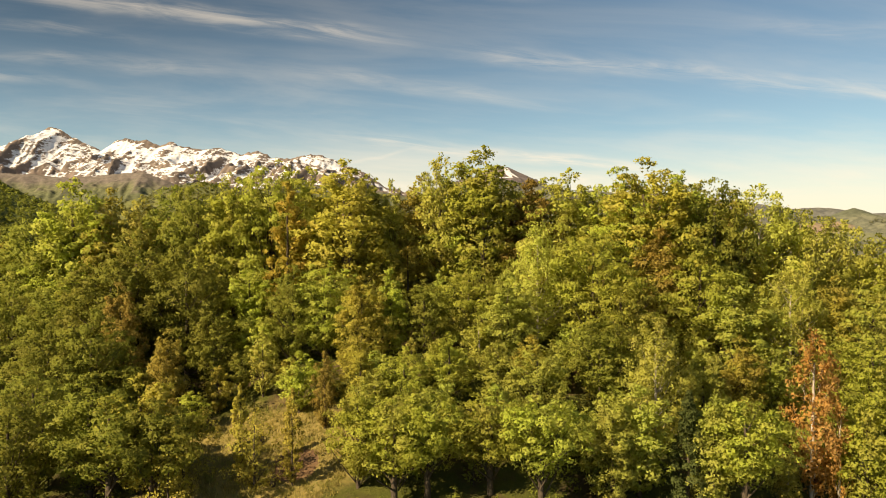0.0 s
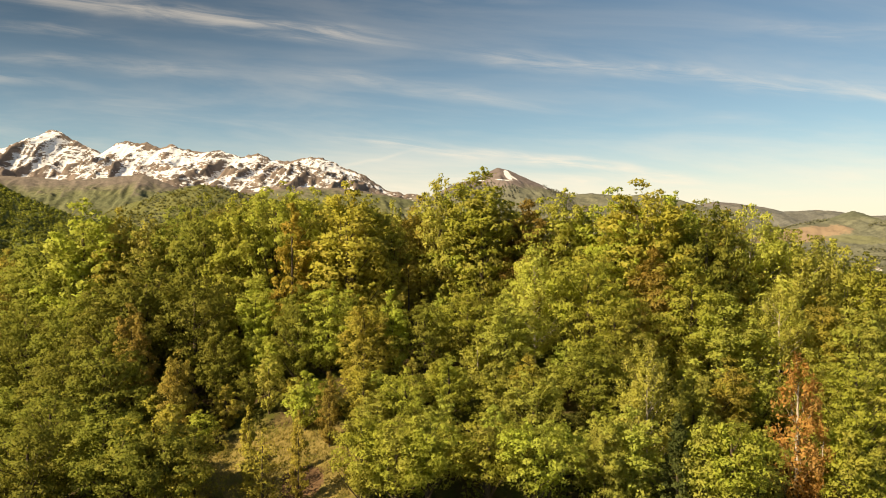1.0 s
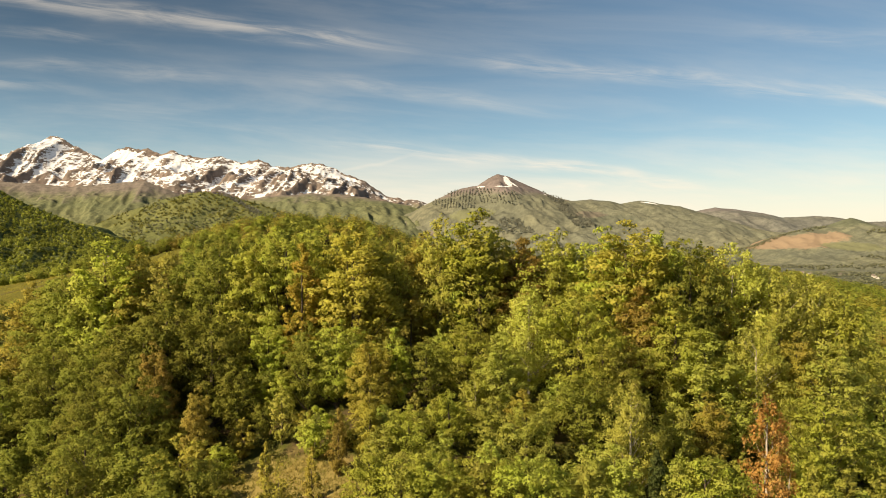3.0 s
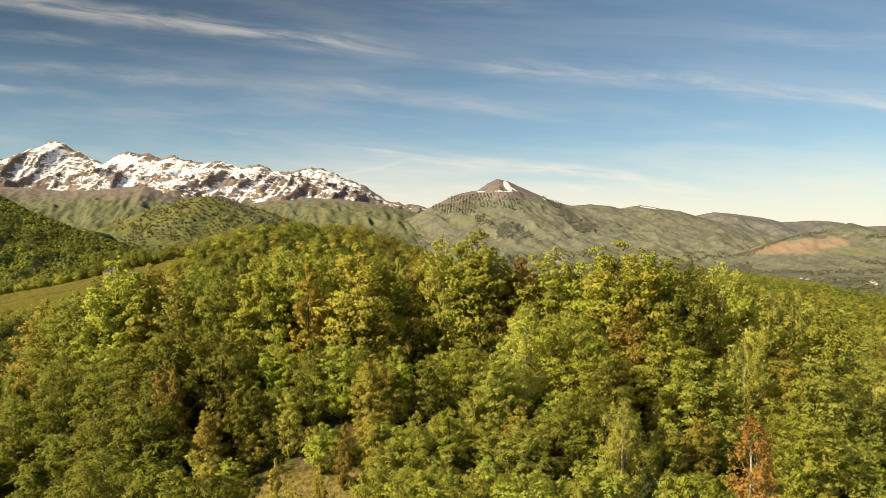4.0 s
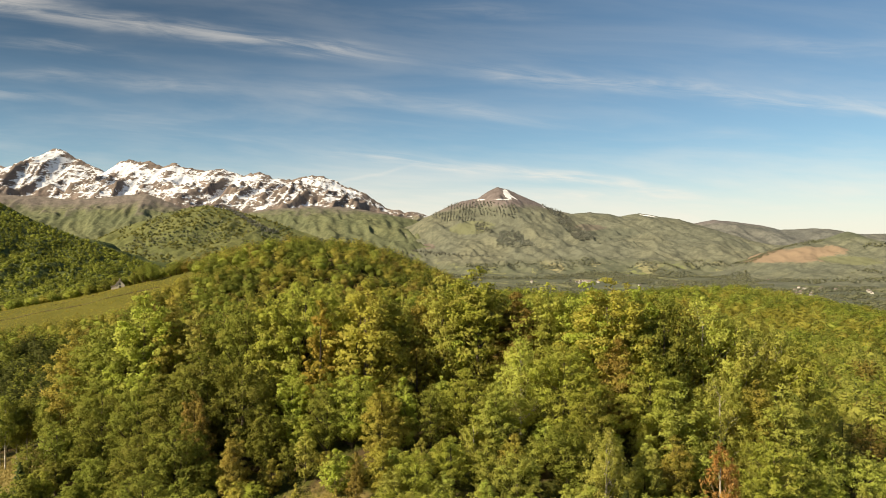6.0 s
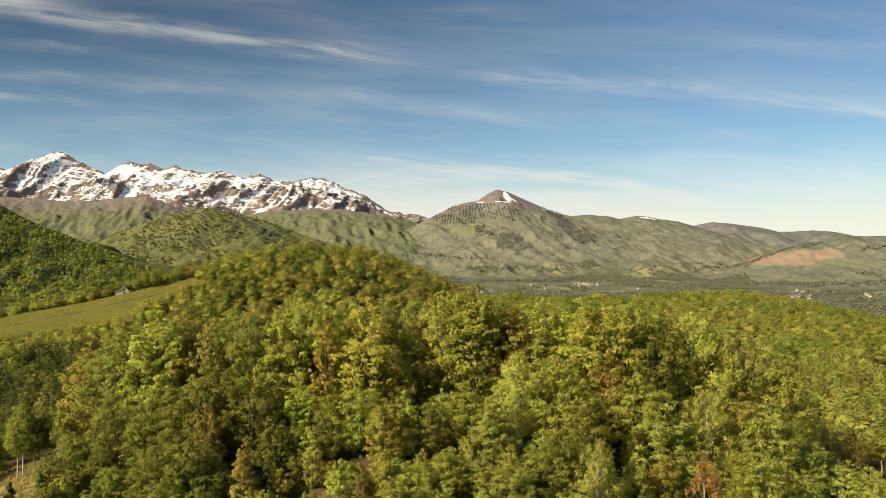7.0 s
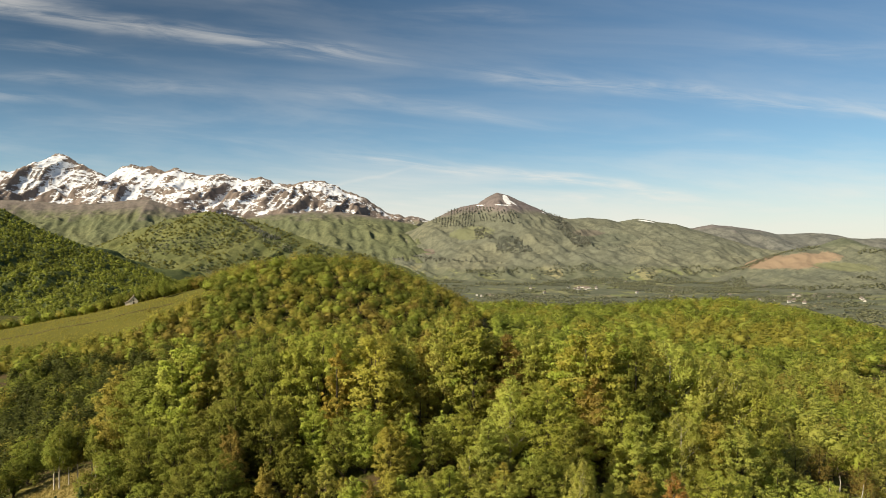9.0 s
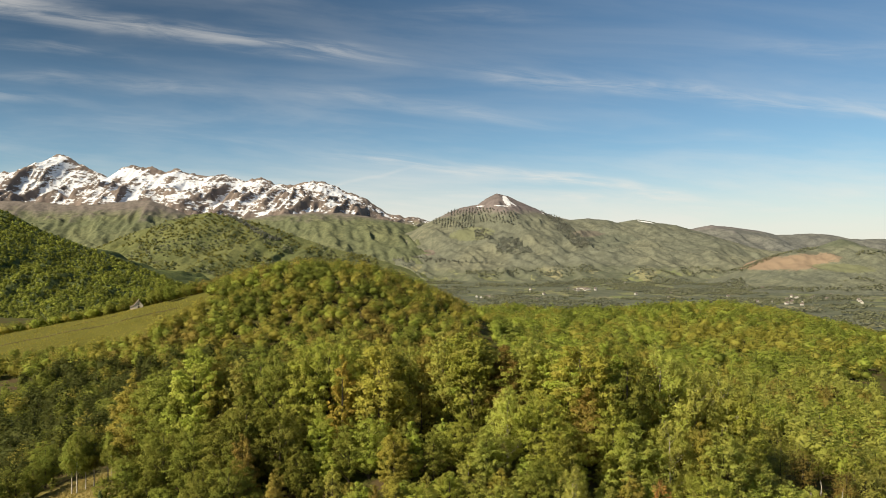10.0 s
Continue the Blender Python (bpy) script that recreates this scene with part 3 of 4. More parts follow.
def crown_points(style, height, radius, count, rng, lumps=1.0):
    """Branches that rise from a few stems to an uneven outline, with leaf points strewn along them."""
    foot, mid, branches, spread, leaves, droop, taper, thick, stems = STYLES[style]
    scale = height / 10
    branches = max(8, int(branches * lumps * (max(scale, 0.7) if lumps > 0.9 else 1.0)))
    stems = stems if lumps > 0.9 else min(stems, 3)
    so = radius * 0.55 * np.sqrt(rng.uniform(0.25, 1, stems)) * (np.arange(stems) > 0)
    sa = rng.uniform(0, 6.283) + np.arange(stems) * 6.283 / max(stems - 1, 1) + rng.normal(0, 0.3, stems)
    sh = height * (1 - 0.2 * so / radius - np.where(so > 0, rng.uniform(0.0, 0.1, stems), 0))
    sr = radius * np.where(so > 0, rng.uniform(0.48, 0.66, stems), 0.68 if stems > 1 else 1.0)
    who = rng.choice(stems, branches, p=sr ** 2 / np.sum(sr ** 2))
    h = np.sort(((np.arange(branches) + rng.uniform(0, 1, branches)) / branches) ** 0.85)
    rng.shuffle(who)
    ang = rng.uniform(0, 6.283, branches)
    r = sr[who] * crown_width(style, h) * rng.uniform(0.62, 1.12, branches)
    bottom = foot * height
    z = bottom + h * (sh[who] - bottom)
    lean = np.clip(z / sh[who], 0, 1) ** 0.7
    ax, ay = so[who] * np.cos(sa[who]), so[who] * np.sin(sa[who])
    tip = np.stack([ax * lean + r * np.cos(ang), ay * lean + r * np.sin(ang), z], -1)
    rise = -0.1 if style == "conifer" else 0.9
    z0 = np.maximum(z - r * rise * rng.uniform(0.6, 1.3, branches) - 0.9 * scale, 0.04 * height)
    lean0 = np.clip(z0 / sh[who], 0, 1) ** 0.7
    base = np.stack([ax * lean0 * 0.8, ay * lean0 * 0.8, z0], -1)
    length = np.linalg.norm(tip - base, axis=1) + 0.5 * scale
    puff = spread * (scale if lumps < 0.9 else scale ** 0.5) / lumps ** 0.5 * rng.uniform(0.65, 1.35, branches) * np.clip(0.62 + 1.6 * (1 - h), 0.62, 1.0)
    which = rng.choice(branches, count, p=puff ** 1.5 / np.sum(puff ** 1.5))
    d = rng.normal(0, 1, (count, 3))
    d /= np.linalg.norm(d, axis=1)[:, None]
    d[:, 2] = np.where((d[:, 2] < -0.4) & (rng.random(count) < 0.7), -d[:, 2], d[:, 2])
    shell = puff[which] * rng.uniform(0.3, 1.0, count) ** 0.5
    t = np.where(rng.random(count) < 0.72, 1.0, rng.uniform(0.35, 1.0, count))
    shell = np.where(t < 1, shell * 0.55, shell)
    shell = np.where(rng.random(count) < 0.07, shell * 1.5, shell)
    pts = base[which] + (tip - base)[which] * t[:, None] + d * shell[:, None] * np.array([1.2, 1.2, 0.62 if lumps > 0.9 else 0.85])
    pts[:, 2] -= droop * rng.exponential(0.12, count) * radius * np.clip(t, 0.2, 1)
    out = np.stack([pts[:, 0] - base[which, 0], pts[:, 1] - base[which, 1], (pts[:, 2] - (bottom + mid * (height - bottom))) * 0.5], -1)
    out /= np.linalg.norm(out, axis=1)[:, None] + 1e-6
    return base, tip, pts, (out + d) * 0.6


def tree_meshes(style, height, radius, leaf, bark, seed, size=0.2, share=1.0):
    """Trunk with limbs, and a crown of leaf sprays along the branches."""
    rng = np.random.default_rng(seed)
    thick = STYLES[style][7]
    base, tip, pts, out = crown_points(style, height, radius, int(STYLES[style][4] * share), rng)
    hs = np.linspace(0, 0.8, 8)
    path = np.stack([hs * 0, hs * 0, hs * height], -1) + np.concatenate([rng.normal(0, 0.06, (8, 2)) * hs[:, None] * height / 10, np.zeros((8, 1))], 1)
    wood = [tube(path, thick * height * (1 - hs) ** 0.85 + 0.02, 7)]
    for k in range(0, len(tip), 5):
        start = base[k].copy()
        start[:2] *= 0.6
        half = (start + tip[k]) / 2 + np.append(rng.normal(0, 0.1, 2), -0.02 * height)
        t = thick * height * 0.3 * (1 - start[2] / height) + 0.015
        wood.append(tube([start, half, tip[k]], [t, t * 0.62, t * 0.2], 4))
    crown = sprays(pts, out, size, rng, STYLES[style][5])
    soft = np.repeat(out * 1.5 + np.array([0, 0, 0.3]), 3, axis=0) + np.repeat(rng.normal(0, 0.45, out.shape), 3, axis=0)
    soft /= np.linalg.norm(soft, axis=1)[:, None] + 1e-9
    return mesh_from("trunk", *gather(wood), bark, True), mesh_from("crown", *crown, leaf, True, soft)


KINDS = {  # style, leaf, bark, half width of the crown for 10 m of height, label, variants
    "oak": ("round", "fresh", BARK, 4.8, "broad oak in fresh yellow-green spring leaf on the wooded slope", 5),
    "deep_oak": ("round", "deep", BARK, 4.3, "broad dark green tree in full leaf on the wooded slope", 3),
    "shade_oak": ("spread", "fresh", BARK, 5.2, "broad low oak in fresh leaf with deep shade beneath it", 3),
    "dark_oak": ("spread", "deep", BARK, 5.2, "broad dark green oak over deep shade at the clearing", 3),
    "gold_oak": ("round", "gold", BARK, 4.6, "broad tree in yellow-green young leaf, paled in colour for the sunny slope", 4),
    "gold_ash": ("tall", "gold", BARK, 3.5, "tall tree in yellow-green young leaf, brightened in colour for the sunny slope", 3),
    "olive_tree": ("tall", "olive", BARK, 3.6, "tall broadleaf tree with olive-brown young leaves", 3),
    "ash": ("tall", "fresh", BARK, 3.2, "tall slender ash tree in fresh green leaf", 3),
    "birch": ("birch", "light", BIRCH_BARK, 3.9, "pale birch with a white trunk and hanging light leaves", 3),
    "tall_birch": ("high", "deep", BIRCH_BARK, 2.7, "tall birch with a bare white trunk in the lower clearing", 2),
    "meadow_tree": ("round", "deep", BARK, 4.6, "round-crowned tree standing on the edge of the meadow", 3),
    "bronze_tree": ("tall", "bronze", BARK, 3.3, "tree with bronze-brown opening leaves among green ones", 2),
    "poplar": ("sparse", "light", BARK, 2.9, "thin-crowned tree with sparse pale young leaves", 2),
    "yellow_tree": ("slim", "yellow", BARK, 2.2, "slim tree with golden yellow leaves", 1),
    "rust_tree": ("dry", "rust", BIRCH_BARK, 2.6, "dying birch with rust-orange dry leaves", 2),
    "fir": ("conifer", "needle", BARK, 2.1, "small dark green conifer among broadleaf trees", 2),
    "sapling": ("slim", "olive", BARK, 1.8, "slim young tree in thin olive leaf at the clearing", 2),
    "shrub": ("shrub", "olive", BARK, 5.5, "low shrub in olive green leaf on the slope", 2),
}
made = {}


def tree(kind, x, y, height, wide=1.0, fine=1.0):
    """Stands a tree of a kind on the ground at x, y; leaves keep their size in trees of every height."""
    style, leaf, bark, radius, label, variants = KINDS[kind]
    k = random.randrange(variants)
    size = 7.0 if height < 8.3 else 10.0 if height < 12.5 else 16.0
    z = float(lift(x, y)) - 0.15
    s = height / size
    m = Matrix.LocRotScale((x, y, z), Euler((0, 0, random.uniform(0, 6.28))), (s * wide, s * wide, s))
    key = (kind, k % 2 if size > 12 else k, size, fine)
    if key in made:
        ob = copy_thing(made[key], m)
        ob.matrix_basis = m
        return ob
    root = tagged(new("shrub" if kind == "shrub" else "tree"), label, "shrub" if kind == "shrub" else "tree", "trees of the near wood")
    share = {7.0: 1.0, 10.0: 1.35, 16.0: 2.4}[size] * fine
    leaf_size = {7.0: 0.120, 10.0: 0.138, 16.0: 0.168}[size] * (0.9 if style == "birch" else 1.0) / fine ** 0.5
    trunk, crown = tree_meshes(style, size, radius * size / 10, LEAF[leaf], bark, 100 + 7 * len(made), leaf_size, share)
    for nm, me in (("trunk", trunk), ("crown", crown)):
        new(nm, me).parent = root
    root.matrix_basis = m
    made[key] = root
    return root


random.seed(4)
taken = []


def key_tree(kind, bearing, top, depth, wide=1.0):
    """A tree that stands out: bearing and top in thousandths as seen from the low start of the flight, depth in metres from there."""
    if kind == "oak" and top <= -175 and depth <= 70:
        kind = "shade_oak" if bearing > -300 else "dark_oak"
    # darker leaf kinds to the left, paler to the right, imitate shade and sun
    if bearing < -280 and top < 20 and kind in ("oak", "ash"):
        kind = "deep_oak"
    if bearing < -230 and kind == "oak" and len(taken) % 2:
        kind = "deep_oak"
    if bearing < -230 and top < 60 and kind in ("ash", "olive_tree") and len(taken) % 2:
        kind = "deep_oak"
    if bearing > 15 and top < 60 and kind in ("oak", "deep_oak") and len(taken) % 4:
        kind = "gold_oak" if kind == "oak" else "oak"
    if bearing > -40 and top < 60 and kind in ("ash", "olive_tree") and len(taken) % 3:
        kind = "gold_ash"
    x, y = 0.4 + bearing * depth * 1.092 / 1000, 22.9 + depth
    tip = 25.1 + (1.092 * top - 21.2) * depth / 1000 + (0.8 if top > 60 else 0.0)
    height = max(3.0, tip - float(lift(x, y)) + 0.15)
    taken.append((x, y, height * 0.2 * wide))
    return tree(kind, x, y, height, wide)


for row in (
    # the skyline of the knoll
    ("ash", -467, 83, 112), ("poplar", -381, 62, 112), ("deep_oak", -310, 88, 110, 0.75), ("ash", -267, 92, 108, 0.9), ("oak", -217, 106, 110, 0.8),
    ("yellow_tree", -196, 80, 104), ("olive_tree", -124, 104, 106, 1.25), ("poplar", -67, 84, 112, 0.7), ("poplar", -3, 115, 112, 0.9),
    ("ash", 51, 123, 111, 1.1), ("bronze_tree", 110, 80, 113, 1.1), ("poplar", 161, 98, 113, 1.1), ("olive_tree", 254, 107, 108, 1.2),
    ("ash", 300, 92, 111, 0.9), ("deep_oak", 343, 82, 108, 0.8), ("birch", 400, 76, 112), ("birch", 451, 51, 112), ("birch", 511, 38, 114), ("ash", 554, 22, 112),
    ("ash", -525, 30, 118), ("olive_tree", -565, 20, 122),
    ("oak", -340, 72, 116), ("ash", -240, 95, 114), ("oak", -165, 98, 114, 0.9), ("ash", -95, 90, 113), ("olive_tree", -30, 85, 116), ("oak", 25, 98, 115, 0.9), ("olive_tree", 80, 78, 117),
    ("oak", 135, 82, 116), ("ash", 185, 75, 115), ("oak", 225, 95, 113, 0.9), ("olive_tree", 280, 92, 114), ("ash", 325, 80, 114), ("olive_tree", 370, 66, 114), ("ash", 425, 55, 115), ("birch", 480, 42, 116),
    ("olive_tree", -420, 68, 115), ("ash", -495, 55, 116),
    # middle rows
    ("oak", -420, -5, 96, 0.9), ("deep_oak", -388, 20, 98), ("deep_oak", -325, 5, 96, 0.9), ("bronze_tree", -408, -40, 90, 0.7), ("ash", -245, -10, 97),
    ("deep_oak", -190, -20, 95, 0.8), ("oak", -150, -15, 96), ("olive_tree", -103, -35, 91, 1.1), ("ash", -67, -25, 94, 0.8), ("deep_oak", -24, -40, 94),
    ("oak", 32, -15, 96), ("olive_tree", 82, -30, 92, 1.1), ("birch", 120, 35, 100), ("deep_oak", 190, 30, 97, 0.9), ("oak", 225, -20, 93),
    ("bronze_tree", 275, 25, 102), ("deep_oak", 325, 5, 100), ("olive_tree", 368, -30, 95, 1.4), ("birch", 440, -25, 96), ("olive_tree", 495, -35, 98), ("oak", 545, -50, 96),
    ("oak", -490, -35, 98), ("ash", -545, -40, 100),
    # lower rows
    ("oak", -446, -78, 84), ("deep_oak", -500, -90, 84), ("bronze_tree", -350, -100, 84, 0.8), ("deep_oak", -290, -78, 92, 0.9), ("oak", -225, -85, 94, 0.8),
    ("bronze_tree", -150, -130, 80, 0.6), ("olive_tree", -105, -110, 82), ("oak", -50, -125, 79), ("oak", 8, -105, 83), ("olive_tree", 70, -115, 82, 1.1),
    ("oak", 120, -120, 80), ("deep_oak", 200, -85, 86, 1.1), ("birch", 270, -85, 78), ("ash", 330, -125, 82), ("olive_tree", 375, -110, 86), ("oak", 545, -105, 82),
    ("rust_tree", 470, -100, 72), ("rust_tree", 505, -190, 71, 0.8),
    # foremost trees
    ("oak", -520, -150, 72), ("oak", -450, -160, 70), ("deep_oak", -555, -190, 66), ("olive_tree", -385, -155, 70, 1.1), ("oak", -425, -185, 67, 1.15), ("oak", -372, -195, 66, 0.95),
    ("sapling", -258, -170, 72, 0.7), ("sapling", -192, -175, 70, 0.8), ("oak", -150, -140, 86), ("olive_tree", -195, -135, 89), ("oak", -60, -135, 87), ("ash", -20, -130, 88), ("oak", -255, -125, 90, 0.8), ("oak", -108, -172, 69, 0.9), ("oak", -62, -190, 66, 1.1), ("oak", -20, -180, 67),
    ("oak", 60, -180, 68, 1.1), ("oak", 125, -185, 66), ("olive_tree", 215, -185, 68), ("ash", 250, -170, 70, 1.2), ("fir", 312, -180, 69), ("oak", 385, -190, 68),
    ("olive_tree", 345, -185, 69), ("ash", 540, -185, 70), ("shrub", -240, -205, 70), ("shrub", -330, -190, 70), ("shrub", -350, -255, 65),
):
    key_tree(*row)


# ---- the rest of the near wood ----
rng = np.random.default_rng(12)
MIX = ["oak"] * 7 + ["olive_tree"] * 5 + ["ash"] * 5 + ["deep_oak"] * 3 + ["birch"] * 4 + ["bronze_tree"] * 2 + ["poplar"] * 2 + ["fir"]

# kinds by side: shade and sun are imitated by dark and pale leaf colour
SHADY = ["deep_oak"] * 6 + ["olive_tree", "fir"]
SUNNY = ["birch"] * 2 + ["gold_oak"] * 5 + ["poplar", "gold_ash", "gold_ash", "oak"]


def open_ground(x, y):
    """The clearings that stay free of trees."""
    if ((x + 19) / 10) ** 2 + ((y - 95) / 12) ** 2 < 1:
        return True
    if ((x - 83) / 5) ** 2 + ((y - 117) / 8) ** 2 < 1:
        return True
    return ((x + 84) / 15) ** 2 + ((y - 130) / 24) ** 2 < 1


tries = [(rng.uniform(-118, 118), rng.uniform(91, 184)) for _ in range(9000)]
back_wood, count = [], 0
for x, y in tries:
    if abs(x) > 0.60 * (y + 42) or open_ground(x, y):
        continue
    h = float(np.interp(y, [84, 95, 113, 133, 184], [7.0, 7.5, 9.5, 12.5, 11.0])) * rng.uniform(0.62, 0.95) * (1.22 if 124 < y < 146 and abs(x) < 62 else 1.0)
    if any((x - a) ** 2 + (y - b) ** 2 < (1.7 + 0.1 * h + 0.5 * r) ** 2 for a, b, r in taken):
        continue
    if y > 124 or count >= 130:
        if len(back_wood) < 170:
            back_wood.append((x, y, h))
            taken.append((x, y, h * 0.2))
        continue
    taken.append((x, y, h * 0.2))
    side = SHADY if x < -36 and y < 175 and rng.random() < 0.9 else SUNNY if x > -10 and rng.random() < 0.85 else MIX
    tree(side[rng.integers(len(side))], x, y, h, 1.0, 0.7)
    count += 1
back_wood = np.array(back_wood)

# birches at the lower clearing, trees and bushes of the meadow
for x, y, h in ((-86.5, 138.5, 13.5), (-84.8, 137.5, 14.5), (-83.6, 139.2, 13), (-82.0, 140.0, 12.5), (-79.5, 141.5, 12), (-77.5, 139.0, 11)):
    tree("tall_birch", x, y, h)
for x, y, h in ((-102, 134, 9), (-97, 141, 9), (-99, 150, 12), (-101, 126, 8), (-69, 130, 7.5), (-68, 141, 9)):
    tree("deep_oak", x, y, h)
for x, y, h, w in ((-179, 443, 12.5, 1.0), (-188, 452, 13, 0.9), (-191, 462, 12, 1), (-169, 456, 10, 1.1), (-198, 466, 8, 1), (-212, 463, 7.5, 1.1), (-220, 463, 7, 1), (-229, 464, 7.5, 1.1),
                   (-239, 462, 6.5, 1.1), (-249, 459, 7, 1.1), (-260, 456, 6, 1.2), (-272, 452, 6.5, 1.1), (-158, 452, 6.5, 1.1), (-149, 450, 8, 1)):
    tree("oak" if x < -203 and int(x) % 3 else "meadow_tree", x, y, h, w)
for x, y, h in ((-195, 455, 9.5), (-208, 458, 9), (-216, 460, 10), (-226, 461, 9), (-173, 458, 9.5), (-166, 455, 9)):
    tree("meadow_tree", x, y, h, 1.1)
for x, y, h in ((-274, 372, 7), (-264, 368, 6), (-256, 371, 7.5), (-247, 366, 6.5), (-236, 369, 7), (-227, 366, 6), (-216, 368, 7), (-206, 365, 6.5), (-195, 369, 6)):
    tree("deep_oak", x, y, h, 1.1)
for x, y, h in ((-176, 411, 3.5), (-235, 384, 2.2), (-250, 386, 2), (-218, 378, 2.5), (-269, 390, 2.2), (-165, 402, 3), (-204, 424, 1.4)):
    tree("shrub", x, y, h)
for x, y, h in ((-19.0, 94.5, 3.2), (-15, 101, 2.4), (-25, 104, 2.2), (-26.5, 96, 2.4)):
    tree("shrub", x, y, h * 0.7, 0.7)


def cut_tube(name, label, category, x, y, path, radii, sides, twigs, bark):
    """A bare broken trunk with a jagged top and stubs of branches."""
    z = float(lift(x, y)) - 0.2
    root = tagged(new(name), label, category)
    root.location = (x, y, z)
    trunk = new("trunk", mesh_from("trunk", *tube(path, radii, sides), bark, True))
    trunk.parent = root
    for a, b, r in twigs:
        mid = [(p + q) / 2 + o for p, q, o in zip(a, b, (0.05, 0.03, -0.1))]
        new("branch", mesh_from("branch", *tube([a, mid, b], [r, r * 0.7, r * 0.25], 5), bark, True)).parent = root
    return root


for x, y, h, seed in ((83.0, 121, 9.5, 1), (80.0, 123.5, 9, 2), (87.0, 119, 7, 3)):
    r = random.Random(seed)
    path = [(r.uniform(-0.06, 0.06) * k, r.uniform(-0.06, 0.06) * k, h * k / 6) for k in range(7)]
    twigs = [(path[k], (path[k][0] + r.uniform(-1.1, 1.1), path[k][1] + r.uniform(-0.6, 0.6), path[k][2] + r.uniform(0.5, 1.2)), 0.05) for k in (2, 3, 4, 5)]
    cut_tube("dead_tree", "dead bare tree with a bleached broken trunk", "dead tree", x, y, path, [0.17 - 0.015 * k for k in range(6)] + [0.02], 8, twigs, BIRCH_BARK)
for x, y, h in ((-16.2, 93.0, 1.5), (-19.3, 101, 0.9)):
    cut_tube("tree_stump", "splintered grey tree stump in dry grass", "stump", x, y, [(0, 0, 0), (0.03, 0, h * 0.5), (0.1, 0.05, h * 0.85), (0.16, 0.02, h)], [0.32, 0.24, 0.2, 0.05], 9,
             [((0, 0, h * 0.3), (-0.5, 0.1, h * 0.75), 0.09), ((0, 0, h * 0.2), (0.45, -0.2, h * 0.5), 0.07)], BARK)


# ---- the stone barn and the houses of the valley ----
STONE = plain_material("pale_stone", (0.66, 0.58, 0.45), (0.42, 0.36, 0.27), 3.0)
SLATE = plain_material("slate", (0.22, 0.175, 0.135), (0.13, 0.105, 0.085), 4.0)
WOOD_DARK = plain_material("dark_wood", (0.05, 0.038, 0.028), (0.025, 0.02, 0.016), 5.0)
PLASTER = plain_material("plaster", (0.56, 0.53, 0.47), (0.44, 0.41, 0.36), 1.0)
TILE_ROOF = plain_material("roof_tiles", (0.20, 0.16, 0.135), (0.14, 0.115, 0.10), 2.0)


def part(name, bm, mat, parent, label=""):
    me = bpy.data.meshes.new(name)
    bm.to_mesh(me)
    bm.free()
    me.materials.append(mat)
    ob = new(name, me)
    ob.parent = parent
    return tagged(ob, label)


def block(bm, x0, x1, y0, y1, z0, z1):
    bmesh.ops.create_cube(bm, size=1, matrix=Matrix.LocRotScale(((x0 + x1) / 2, (y0 + y1) / 2, (z0 + z1) / 2), None, (x1 - x0, y1 - y0, z1 - z0)))


def prism(bm, outline, y0, y1):
    """A solid with an outline in x and z, drawn out along y."""
    front = [bm.verts.new((x, y0, z)) for x, z in outline]
    rear = [bm.verts.new((x, y1, z)) for x, z in outline]
    bm.faces.new(front)
    bm.faces.new(rear[::-1])
    n = len(outline)
    for i in range(n):
        j = (i + 1) % n
        bm.faces.new((front[j], front[i], rear[i], rear[j]))


def gabled(root, w, length, eaves, ridge, wall, roof, over=0.3, thick=0.18):
    """Four walls with gables, and two roof slopes that overhang them."""
    bm = bmesh.new()
    h = w / 2
    prism(bm, [(-h, -1.2), (h, -1.2), (h, eaves), (0, ridge), (-h, eaves)], -length / 2, length / 2)
    part("wall", bm, wall, root)
    k = (ridge - eaves) / h
    for side in (-1, 1):
        bm = bmesh.new()
        a, b = (0, ridge + 0.03), (side * (h + over), eaves - k * over + 0.03)
        prism(bm, [a, b, (b[0], b[1] + thick), (0, ridge + thick + 0.05)][::side], -length / 2 - over, length / 2 + over)
        part("roof_slope", bm, roof, root)


barn = tagged(new("barn"), "pale stone barn with a steep dark slate roof on the meadow", "barn")
barn.matrix_basis = pose(-202, 450, float(lift(-202, 450)), 0, 0, 24)
gabled(barn, 5.4, 8.0, 2.5, 5.6, STONE, SLATE)
bm = bmesh.new()
block(bm, -0.55, 0.55, -4.06, -3.9, 0.0, 1.9)
part("door", bm, WOOD_DARK, barn, "dark weathered wooden door")
bm = bmesh.new()
block(bm, -0.45, 0.45, -4.06, -3.9, 2.7, 3.6)
part("loft_opening", bm, WOOD_DARK, barn, "dark loft opening in the gable")
bm = bmesh.new()
prism(bm, [(-2.7, -1.0), (-2.7, 2.2), (-4.9, 1.4), (-4.9, -1.0)], -2.5, 3.5)
part("lean_to", bm, STONE, barn)
bm = bmesh.new()
prism(bm, [(-2.7, 2.25), (-2.7, 2.4), (-5.2, 1.5), (-5.2, 1.34)], -2.8, 3.8)
part("lean_to_roof", bm, SLATE, barn)
bm = bmesh.new()
block(bm, -0.3, 0.3, 1.2, 1.8, 4.8, 6.4)
part("chimney", bm, STONE, barn)

def valley_floor(p):
    """Height of the valley with the feet of the mountains."""
    return np.maximum(np.maximum(lift(p[:, 0], p[:, 1]), slopes["cone_mountain"](p[:, 0], p[:, 1])), slopes["field_hill"](p[:, 0], p[:, 1]))


